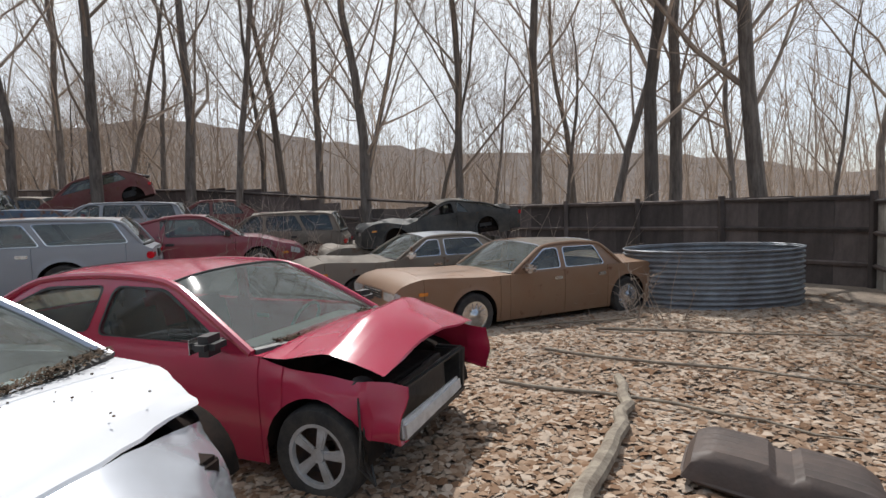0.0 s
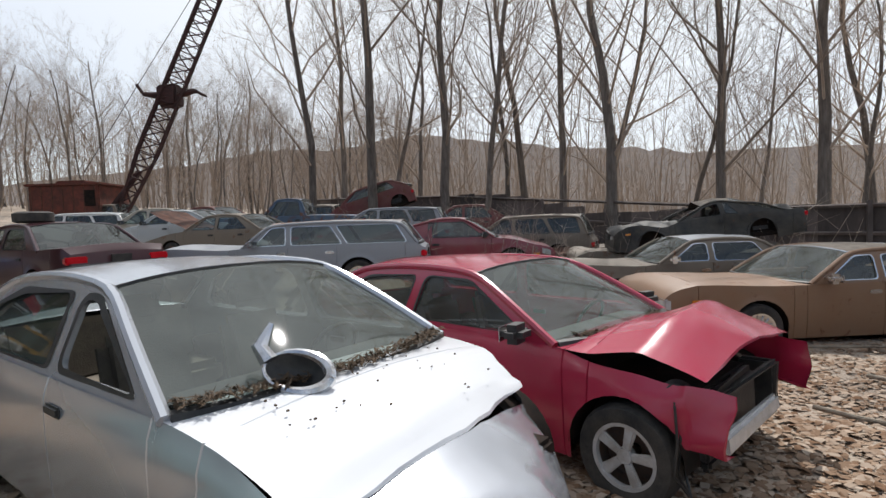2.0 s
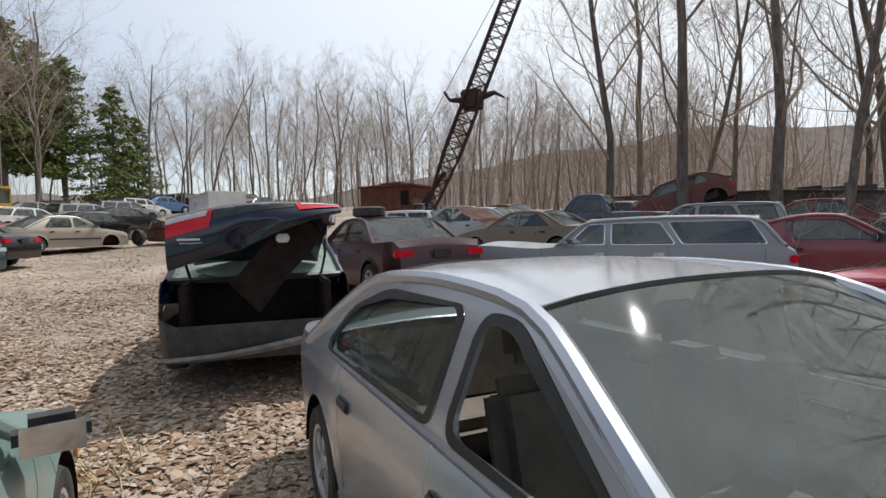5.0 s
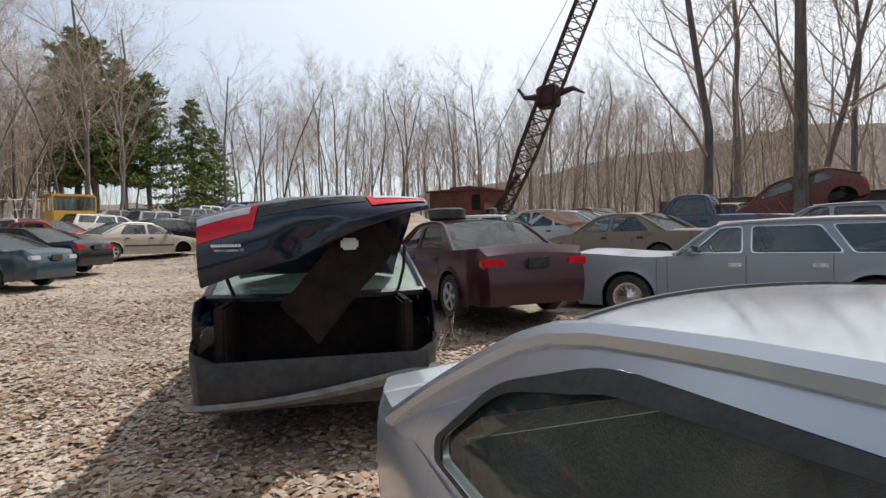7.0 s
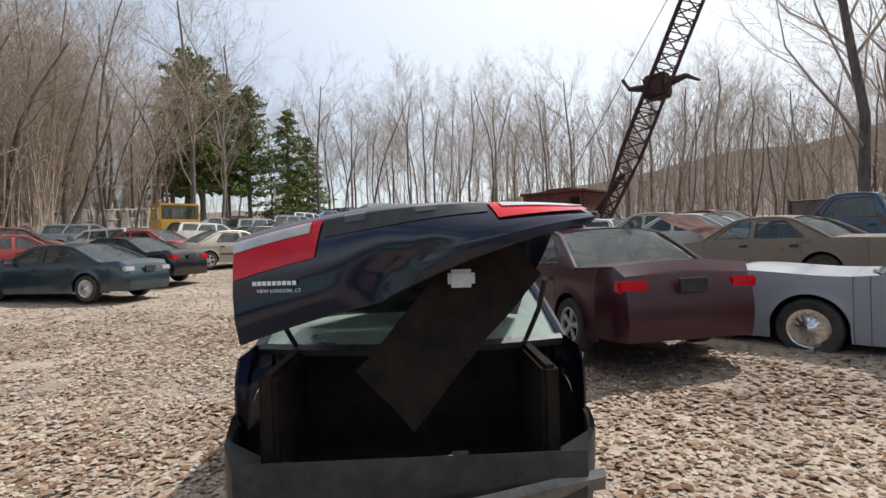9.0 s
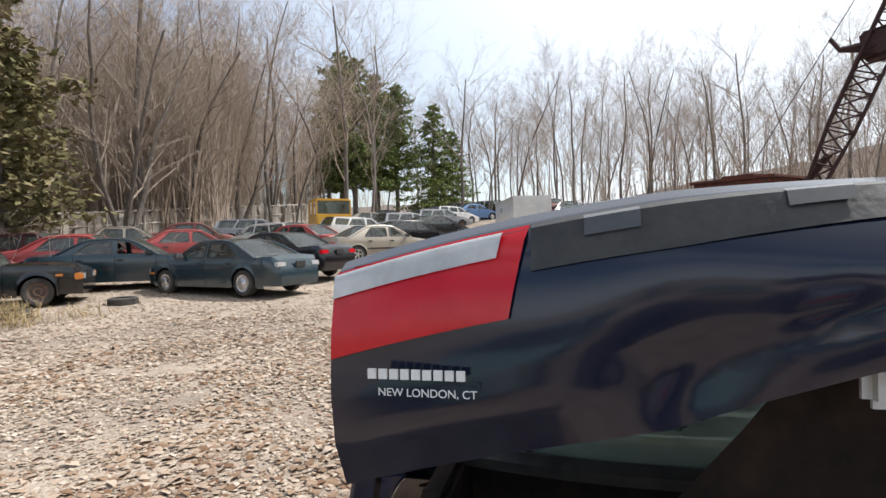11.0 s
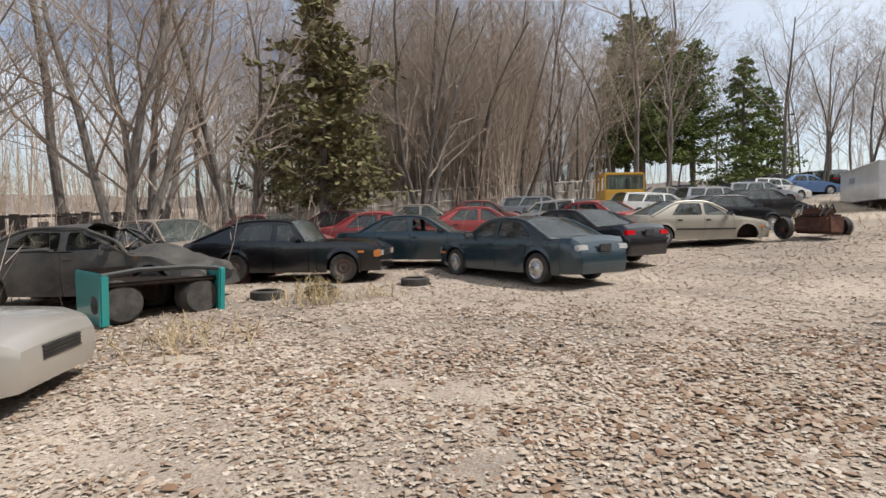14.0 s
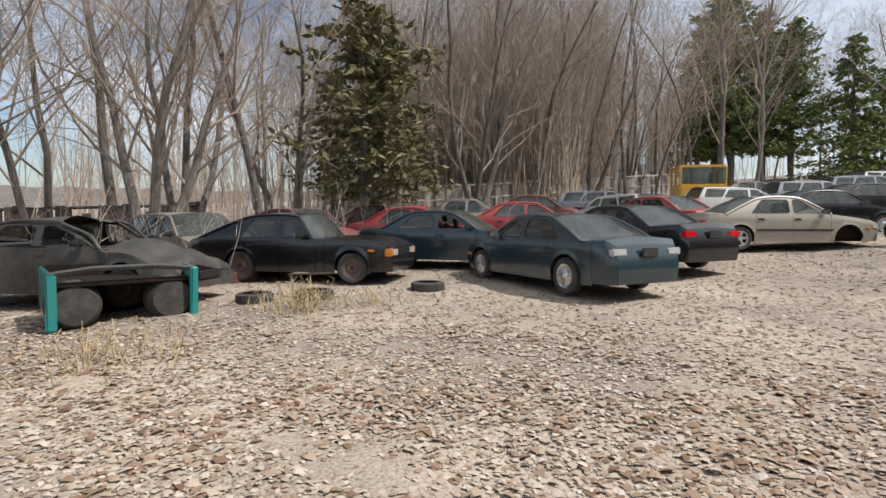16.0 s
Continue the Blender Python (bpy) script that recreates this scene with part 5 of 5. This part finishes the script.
fence_run("fence", [(-22, 26), (-10, 22), (2.0, 17.2), (7.0, 13.6), (8.9, 11.2)], 1.95, 0.9, FENCE, FENCE, "dark weathered board fence with posts and rails")
fence_run("fence", [(8.9, 11.1), (7.4, 7.8), (6.6, 4.0), (6.5, -3)], 1.85, 0.6, FENCE_PALE, FENCE, "pale weathered board fence running back")
fence_run("fence", [(-31, -15.5), (-38.5, -11.0), (-50, -5.0), (-58, -1.5)], 2.0, 0.35, FENCE_PALE, FENCE_PALE, "leaning pale grey board fence", 0.14, 0.04)
fence_run("fence", [(-22.5, -14.8), (-19.0, -19.0), (-12, -23)], 1.7, 0.3, FENCE, FENCE, "grey broken board fence among trees", 0.12, 0.12)
x, y = ray_spot(119.1, -10.5, 1.27, 487, 18.2)
tagged(part("board_panel", moved(box(-0.3, 0.3, -0.03, 0.03, 0, 1.9, 0.01), pose(x, y, gz(x, y) - 0.1, 0, 2, 40)), FENCE_PALE), "upright pale board panel by the trees", "panel")


# ---- corrugated ring ----
def culvert():
    root = thing("corrugated_tank_ring", pose(5.1, 10.3, gz(5.1, 10.3) - 0.02), "rusty grey corrugated steel tank ring on leaves", "tank")
    prof = [(1.45 + 0.022 * math.sin(i * math.pi / 3), i * 0.0155) for i in range(67)]
    v = []
    for i in range(49):
        a = 2 * math.pi * i / 48
        for r, z in prof:
            v.append(Vector((1.12 * r * math.cos(a), 0.75 * r * math.sin(a), z)))
    part("corrugated_wall", (v, grid_faces(49, len(prof))), GALV, root)
    ring = [Vector((1.12 * 1.46 * math.cos(a), 0.75 * 1.46 * math.sin(a), 1.03)) for a in [i * math.pi / 24 for i in range(49)]]
    part("rim", tube(ring, 0.02, 6), GALV, root)


culvert()


# ---- crane ----
def crane():
    cx, cy = -25.15, 16.05
    z0 = gz(cx, cy) + 0.0
    root = thing("crane", pose(cx, cy, z0, 0, 0, 25), "rusty crawler crane with a lattice boom", "crane")
    cab = part("cab_house", join(box(-1.7, 1.3, -1.2, 1.2, 0.5, 2.35, 0.05), box(-1.8, 1.4, -1.3, 1.3, 2.32, 2.42, 0.02), box(-1.0, 0.3, -0.5, 0.5, 2.4, 2.6, 0.05)), RUST_RED, root)
    for i in range(7):
        part("panel_seam", box(-1.6 + 0.45 * i, -1.56 + 0.45 * i, -1.22, -1.2, 0.55, 2.3, 0), RUST, cab)
    part("cab_window", box(0.7, 1.15, -1.225, -1.2, 1.4, 2.1, 0.01), UNDER, cab)
    for s in (-1, 1):
        part("track", box(-2.2, 2.2, s * 1.2 - 0.35, s * 1.2 + 0.35, -0.35, 0.5, 0.2), CRANE_RUST, root)
    inv = pose(cx, cy, z0, 0, 0, 25).inverted()
    foot, tip = inv @ Vector((-23.15, 16.25, z0 + 0.9)), inv @ Vector((-19.15, 20.75, z0 + 15.5))
    d = (tip - foot).normalized()
    a = d.cross(Vector((0, 0, 1))).normalized()
    b = a.cross(d)
    n = 26
    g, lac = [], []
    ln = (tip - foot).length
    def w(t): return 0.15 + 0.25 * min(1, 5 * t, 5 * (1 - t) + 0.3)
    def cp(t, i, j): return foot + d * ln * t + a * w(t) * i + b * w(t) * j
    for i, j in ((1, 1), (1, -1), (-1, -1), (-1, 1)):
        part("chord", tube([cp(k / n, i, j) for k in range(n + 1)], 0.06, 5), CRANE_RUST, root)
    cor = [(1, 1), (1, -1), (-1, -1), (-1, 1)]
    for k in range(n):
        for q in range(4):
            c0, c1 = cor[q], cor[(q + 1) % 4]
            lac.append(tube([cp(k / n, *c0), cp((k + 1) / n, *c1)], 0.032, 4, False))
            lac.append(tube([cp(k / n, *c0), cp(k / n, *c1)], 0.026, 4, False))
    part("lacing", join(*lac), CRANE_RUST, root)
    m = cp(0.37, 0, 0)
    part("hoist_block", (lambda g: ([crumple(p, 0.12, 2) for p in g[0]], g[1]))(join(moved(box(-0.45, 0.45, -0.4, 0.4, -0.5, 0.5, 0.1), Matrix.Translation(m)), tube([m + Vector((-1.2, -0.6, 0.4)), m + Vector((-0.9, -0.5, 0.05)), m], [0.05, 0.09, 0.2], 6), tube([m, m + Vector((1.0, 0.4, 0.3)), m + Vector((1.4, 0.5, 0.1))], [0.2, 0.1, 0.06], 6))), CRANE_RUST, root)
    part("prop", tube([foot + Vector((-0.9, 0, -0.2)), cp(0.14, 0, 0)], 0.12, 6), CRANE_RUST, root)
    part("cable", tube([inv @ Vector((cx, cy, z0 + 3.0)), tip], 0.02, 4), CRANE_RUST, root)


crane()


# ---- trucks ----
def yellow_cab():
    x, y = -40.5, -0.9
    root = thing("truck", pose(x, y, gz(x, y) - 0.25, 0, 0, 20), "yellow flat-nosed truck cab", "truck")
    body = part("cab", join(box(-1.0, 1.0, -1.1, 1.1, 0.7, 1.75, 0.08), box(-1.0, 0.85, -1.08, 1.08, 2.5, 2.68, 0.06)), YELLOW, root)
    for px_, py_ in ((0.85, 1.03), (0.85, -1.03), (-0.95, 1.03), (-0.95, -1.03), (-0.1, 1.03), (-0.1, -1.03), (-0.95, 0)):
        part("pillar", box(px_ - 0.06, px_ + 0.06, py_ - 0.05, py_ + 0.05, 1.7, 2.55, 0.015), YELLOW, body)
    part("windscreen", moved(box(-0.01, 0.01, -1.0, 1.0, 1.72, 2.52, 0), Matrix.Translation((0.9, 0, 0))), GLASS, body)
    part("chassis", box(-4.5, 0.9, -0.45, 0.45, 0.5, 0.75, 0.03), RUST, root)
    for wx in (0.2, -3.4):
        for s in (1, -1):
            wheel(root, wx, s * 0.95, 0.48, 0.48, "steel", s)


yellow_cab()


def box_truck():
    x, y = -42, 11.6
    root = thing("box_truck", pose(x, y, gz(x, y) - 0.35, 0, 0, 175), "white box truck with rusty edges", "truck")
    b = part("cargo_box", box(-4.2, 3.6, -1.15, 1.15, 0.45, 2.15, 0.04), WHITE, root)
    for zz in (0.47, 2.13):
        for s in (1, -1):
            part("edge_rail", tube([(-4.2, s * 1.15, zz), (3.6, s * 1.15, zz)], 0.04, 5), RIM, b)
    part("mark", box(0.2, 1.4, 1.15, 1.156, 1.4, 1.7, 0), GREY_P, b)
    for wx in (2.2, -2.2):
        for s in (1, -1):
            wheel(root, wx, s * 0.95, 0.45, 0.45, "steel", s)


box_truck()


# ---- small things on the ground ----
def pickup_bed():
    x, y = -15.0, -6.35
    root = thing("pickup_bed", pose(x, y, gz(x, y) - 0.02, 0, 0, 250), "teal pickup bed shell standing open with black liner", "car part")
    part("bed_floor", box(-0.05, 1.1, -0.85, 0.85, 0.55, 0.62, 0.02), UNDER, root)
    part("bed_back", box(1.0, 1.08, -0.85, 0.85, 0.0, 0.8, 0.02), UNDER, root)
    for s in (1, -1):
        sd = part("bed_side", (lambda g: ([crumple(p, 0.03, 3) for p in g[0]], g[1]))(box(-0.1, 1.1, s * 0.87 - 0.03, s * 0.87 + 0.03, 0.0, 0.78, 0.02)), TEAL_P, root)
        part("edge_strip", (lambda g: ([crumple(p, 0.05, 6) for p in g[0]], g[1]))(box(-0.16, -0.06, s * 0.87 - 0.06, s * 0.87 + 0.06, -0.0, 0.78, 0.02)), TEAL_P, sd)
        part("wheel_house", moved(lathe([(0.001, 0.14), (0.26, 0.13), (0.33, 0.02), (0.34, -0.16)], 24), pose(0.1, s * 0.6, 0.3, 0, 0, 90)), TYRE, root)
    part("top_edge", tube([(-0.1, -0.9, 0.74), (-0.1, -0.4, 0.8), (-0.1, 0.4, 0.8), (-0.1, 0.9, 0.74)], 0.04, 6), BLACK, root)


pickup_bed()


def engine():
    x, y = -28.9, 5.7
    root = thing("engine", place(x, y, 30), "greasy rusted engine and axle on the lane", "engine")
    part("block", (lambda g: ([crumple(p, 0.06, 3) for p in g[0]], g[1]))(join(box(-0.7, 0.7, -0.3, 0.3, 0.15, 0.75, 0.08), box(-0.3, 0.3, -0.35, 0.35, 0.7, 0.95, 0.06))), RUST, root)
    part("axle", tube([(-0.2, -1.1, 0.3), (-0.2, 1.1, 0.3)], 0.08, 8), RUST, root)
    for s in (1, -1):
        part("drum", moved(lathe([(0.001, 0.1), (0.32, 0.1), (0.36, 0), (0.32, -0.1)], 18), pose(-0.2, s * 1.05, 0.34)), TYRE, root)
    for k in range(6):
        part("hose", tube([(-0.6 + 0.2 * k, 0.2, 0.8), (-0.5 + 0.22 * k, -0.1, 1.05), (-0.4 + 0.2 * k, -0.35, 0.7)], 0.03, 5), BLACK, root)


engine()


def roof_box():
    root = thing("plastic_case", pose(1.98, 3.12, gz(1.7, 2.6) + 0.17, 0, 7, -30) @ Matrix.Scale(1.05, 4), "brown ribbed plastic car cover lying on leaves", "car part")
    v = []
    NU, NV = 25, 21
    for i in range(NU):
        for j in range(NV):
            a, b = -1 + 2 * i / (NU - 1), -1 + 2 * j / (NV - 1)
            e = (1 - abs(a) ** 8) * (1 - abs(b) ** 8)
            rib = 0.011 if (j % 3 == 0 and 0.15 < abs(a) < 0.8) else 0
            v.append(Vector((0.5 * a, 0.27 * b, 0.17 * e ** 0.5 - 0.13 + rib - 0.03 * (abs(a) < 0.1))))
    part("shell", (v, grid_faces(NU, NV)), BROWN_PLASTIC, root)
    part("lip", tube([(0.5 * math.copysign(abs(math.cos(t)) ** 0.3, math.cos(t)), 0.27 * math.copysign(abs(math.sin(t)) ** 0.3, math.sin(t)), -0.13) for t in [i * math.pi / 20 for i in range(41)]], 0.014, 5), BROWN_PLASTIC, root)


roof_box()


def fallen(name, pts, r0, r1, mat, label):
    rng = random.Random(len(pts) + int(r0 * 1000))
    path = []
    for (xa, ya), (xb, yb) in zip(pts, pts[1:]):
        for t in (0, 0.33, 0.66):
            path.append((xa + (xb - xa) * t + rng.uniform(-0.03, 0.03), ya + (yb - ya) * t + rng.uniform(-0.03, 0.03)))
    path.append(pts[-1])
    n = len(path)
    rad = [r0 + (r1 - r0) * i / (n - 1) for i in range(n)]
    g = tube([(x, y, gz(x, y) + rr * 0.7 + 0.02 + 0.03 * rng.random()) for (x, y), rr in zip(path, rad)], rad, 9)
    tagged(part(name, g, mat), label, "log" if r0 > 0.03 else "branch", "" if r0 > 0.03 else "fallen branches")


fallen("log", [(0.45, 2.2), (0.75, 3.0), (1.2, 3.8), (1.5, 4.5), (1.7, 5.3)], 0.075, 0.045, LOGWOOD, "pale fallen log lying on leaves")
for pts in ([(0.5, 5.3), (1.4, 4.9), (2.2, 4.3), (2.9, 3.7)], [(1.2, 6.6), (2.3, 5.9), (3.5, 5.2), (4.6, 4.2)], [(2.2, 7.8), (4.0, 7.2), (5.5, 6.9)], [(0.9, 8.0), (2.0, 8.3), (3.3, 8.6)], [(3.3, 3.6), (4.0, 4.6), (4.3, 5.8)], [(-5.2, 0.9), (-4.6, 0.5), (-3.9, 0.45)]):
    fallen("fallen_branch", pts, 0.022, 0.008, LOGWOOD, "thin dry fallen branch on leaves")

# broken mirror housing and litter on the silver hood
mm = silver.matrix_world
mh = thing("broken_mirror_housing", mm @ pose(1.36, -0.36, 1.0, 52, 12, 30) @ Matrix.Scale(0.85, 4), "chrome-faced broken mirror shell lying on the windscreen base", "car part")
ring = [Vector((0.17 * math.cos(a), 0.1 * math.sin(a), 0)) for a in [i * math.pi / 14 for i in range(29)]]
part("ring", tube(ring, [0.022 + 0.012 * math.cos(i * math.pi / 14) for i in range(29)], 8), CHROME, mh)
part("mount_arm", tube([(-0.15, 0.02, 0.0), (-0.22, 0.08, 0.02), (-0.2, 0.2, 0.05)], [0.05, 0.045, 0.015], 8), CHROME, mh)
part("shell_back", ([Vector((0.16 * math.cos(a) * k, 0.095 * math.sin(a) * k, -0.07 * (1 - k * k) - 0.005)) for k in (1, 0.8, 0.55, 0.3, 0.02) for a in [i * math.pi / 14 for i in range(29)]], grid_faces(5, 29)), BLACK, mh)


def litter_strip(m, x, y0, y1, z, name="windblown_litter"):
    rng = random.Random(8)
    v, f = [], []
    for k in range(900):
        t = rng.random()
        y = y0 + (y1 - y0) * t
        c = Vector((x + 0.16 * (1 - (2 * t - 1) ** 2) + rng.gauss(0, 0.03), y, z + abs(rng.gauss(0, 0.012))))
        a = Vector((rng.uniform(-1, 1), rng.uniform(-1, 1), rng.uniform(-0.3, 0.4))).normalized() * rng.uniform(0.01, 0.035)
        b = a.cross(Vector((0, 0, 1))).normalized() * rng.uniform(0.003, 0.012)
        i = len(v)
        v += [c - a, c + b, c + a + Vector((0, 0, 0.006)), c - b]
        f.append((i, i + 1, i + 2, i + 3))
    ob = part(name, (v, f), LITTER, smooth=False)
    ob.matrix_world = m
    tagged(ob, "brown needles and leaf crumbs along the windscreen base", "litter", kind="stuff")


rng = random.Random(77)
geos = []
for k in range(30):
    px_, py_ = rng.uniform(1.4, 1.85), rng.uniform(-0.65, 0.5)
    r_ = rng.uniform(0.0015, 0.0038)
    geos.append(moved(box(-r_, r_, -r_ * 1.6, r_ * 1.6, -r_, r_, 0), pose(px_, py_, float(np.interp(px_, (1.4, 1.6, 1.85), (0.95, 0.925, 0.86))) - 0.02 * (py_ / 0.7) ** 2, 0, 0, rng.uniform(0, 180))))
spk = part("debris", join(*geos), LITTER, smooth=False)
spk.matrix_world = mm
tagged(spk, "dark crumbs scattered on the white hood", "litter", kind="stuff")
litter_strip(mm, 1.2, -0.8, 0.8, 0.955)
litter_strip(red.matrix_world, 0.86, -0.6, 0.6, 0.93)
tagged(part("tyre", moved(lathe([(0.2, -0.09), (0.24, -0.1), (0.31, -0.07), (0.31, 0.07), (0.24, 0.1), (0.2, 0.09)], 28), maroon.matrix_world @ pose(-0.2, 0.35, 1.53, 90, 0, 0)), TYRE), "worn tyre lying on a car roof", "tyre")
for x, y in ((-17.6, -5.2), (-16.9, -5.9), (-19.2, -3.9)):
    tagged(part("tyre", moved(lathe([(0.2, -0.09), (0.24, -0.1), (0.31, -0.07), (0.31, 0.07), (0.24, 0.1), (0.2, 0.09)], 24), pose(x, y, gz(x, y) + 0.06, 90, 0, 0)), TYRE), "old tyre lying half in the leaves", "tyre", "loose tyres")


# scrap heap under the perched hatchback and twig thickets between the wrecks
def scrap(x, y, w, d, h, seed):
    rng = random.Random(seed)
    g = []
    for k in range(60):
        p = Vector((rng.uniform(-w, w), rng.uniform(-d, d), 0))
        p.z = rng.uniform(0, h) * max(0.15, 1 - math.hypot(p.x / w, p.y / d) * 0.7)
        s = Vector((rng.uniform(0.15, 0.7), rng.uniform(0.1, 0.5), rng.uniform(0.05, 0.3)))
        g.append(moved(box(-s.x, s.x, -s.y, s.y, -s.z, s.z, 0.04), Matrix.Translation(p) @ Euler((rng.uniform(-0.5, 0.5), rng.uniform(-0.5, 0.5), rng.uniform(0, 3))).to_matrix().to_4x4()))
    v, f = join(*g)
    ob = part("scrap_heap", ([crumple(p, 0.1, 2) for p in v], f), RUST)
    ob.matrix_world = pose(x, y, gz(x, y) - 0.05)
    tagged(ob, "heap of rusty scrap panels and car parts", "scrap", kind="stuff")


scrap(-12.4, 19.6, 2.6, 1.6, 1.7, 1)
scrap(-4.5, 13.8, 1.8, 1.4, 0.9, 2)
scrap(-17.5, -9.6, 1.6, 1.2, 0.7, 3)
scrap(-20.0, -9.6, 1.6, 1.0, 0.6, 4)
scrap(-16.0, 17.0, 3.0, 1.4, 1.1, 5)


def brush(x, y, w, n, h, seed, mat=TWIG, label="bare brown twigs growing between wrecks"):
    rng = random.Random(seed)
    g = []
    for k in range(n):
        p = Vector((x + rng.gauss(0, w), y + rng.gauss(0, w), 0)); p.z = gz(p.x, p.y) - 0.05
        d = Vector((rng.uniform(-0.5, 0.5), rng.uniform(-0.5, 0.5), 1)) * h * rng.uniform(0.4, 1)
        mid = p + d * 0.5 + Vector((rng.uniform(-0.1, 0.1), rng.uniform(-0.1, 0.1), 0))
        g.append(tube([p, mid, p + d], [0.009, 0.006, 0.003], 3, False))
        for q in range(4):
            b = p.lerp(p + d, rng.uniform(0.3, 0.95))
            g.append(tube([b, b + Vector((rng.uniform(-1, 1), rng.uniform(-1, 1), rng.uniform(0, 1))) * h * 0.22], [0.005, 0.002], 3, False))
    tagged(part("brush", join(*g), mat), label, "brush", kind="stuff")


for i, (x, y, w, n, h) in enumerate(((-3.6, 11.5, 0.8, 70, 1.6), (-4.5, 14.5, 1.2, 70, 2.2), (0.2, 15.5, 1.6, 60, 2.4), (-2.0, 10.4, 0.5, 25, 1.0), (3.2, 8.7, 0.3, 14, 1.1), (-9.5, 4.0, 0.5, 14, 0.6), (-5.0, 1.2, 0.35, 16, 0.4), (-8.3, 13, 1.2, 50, 1.6), (-24, -11, 2.5, 120, 2.4), (-17, -13, 2.5, 120, 2.2), (-30, -13, 2.5, 120, 2.5), (-13, -12, 2.5, 80, 2.0))):
    brush(x, y, w, n, h, 100 + i)
for i, (x, y, w, n, h) in enumerate(((-16.7, -4.7, 0.3, 70, 0.55), (-17.6, -3.9, 0.3, 30, 0.35), (-6.0, 0.6, 0.4, 40, 0.3), (-13.6, -4.5, 0.35, 40, 0.5), (-34, 5.5, 2.5, 200, 0.5), (-40, 8.5, 3, 220, 0.5))):
    brush(x, y, w, n, h, 200 + i, STRAW, "tuft of dry straw-coloured grass")


# ---- fallen leaves ----
def leaves(name, n, spots_fn, seed, smin, smax, mat=DEAD_LEAF):
    rng = random.Random(seed)
    v, f = [], []
    for k in range(n):
        x, y = spots_fn(rng)
        z = gz(x, y) + 0.035 * noise.noise(Vector((x * 0.8, y * 0.8, 0))) + 0.015 * noise.noise(Vector((x * 3, y * 3, 5))) + rng.uniform(0.001, 0.012)
        s = smin + (smax - smin) * rng.random() ** 1.5
        an = rng.uniform(0, 6.28)
        a = Vector((math.cos(an), math.sin(an), rng.uniform(-0.18, 0.18))) * s
        b = Vector((-math.sin(an), math.cos(an), rng.uniform(-0.28, 0.28))) * s * rng.uniform(0.45, 0.75)
        up = Vector((0, 0, s * rng.uniform(-0.1, 0.4)))
        c = Vector((x, y, z))
        i = len(v)
        v += [c - a, c - a * 0.35 - b + up, c + a * 0.45 - b * 0.9 + up, c + a, c + a * 0.4 + b + up, c - a * 0.3 + b * 0.85 + up]
        f += [(i, i + 1, i + 5), (i + 1, i + 2, i + 4, i + 5), (i + 2, i + 3, i + 4)]
    tagged(part(name, (v, f), mat, smooth=False), "dry brown and tan oak leaves on the ground", "leaves", kind="stuff")


def lane_spot(rng):
    d = abs(rng.gauss(0, 5.5))
    cx = rng.uniform(-16, -5)
    return cx + rng.uniform(-2, 2), 0.4 + rng.choice((-1, 1)) * d * 0.8


def yard_spot(rng):
    return rng.uniform(-1.8, 7.5), min(10.5, 1.2 + abs(rng.gauss(0, 4.2)))


leaves("fallen_leaves", 100000, lane_spot, 61, 0.01, 0.036)
leaves("fallen_leaves", 60000, yard_spot, 62, 0.015, 0.06, BROWN_LEAF)
leaves("fallen_leaves", 22000, lambda r: (r.uniform(-10, -1), r.uniform(-0.8, 7)), 63, 0.015, 0.055, BROWN_LEAF)
leaves("fallen_leaves", 60000, lambda r: (r.uniform(-32, -12), r.uniform(-9, 9)), 64, 0.015, 0.05)


def drift_spot(rng):
    """Larger brown leaves gather in loose drifts over the pale lane."""
    while True:
        x, y = lane_spot(rng)
        if noise.noise(Vector((x * 0.55, y * 0.55, 3))) + 0.5 * noise.noise(Vector((x * 1.7, y * 1.7, 8))) > rng.uniform(-0.25, 0.5):
            return x, y


leaves("fallen_leaves", 16000, drift_spot, 65, 0.03, 0.06, BROWN_LEAF)
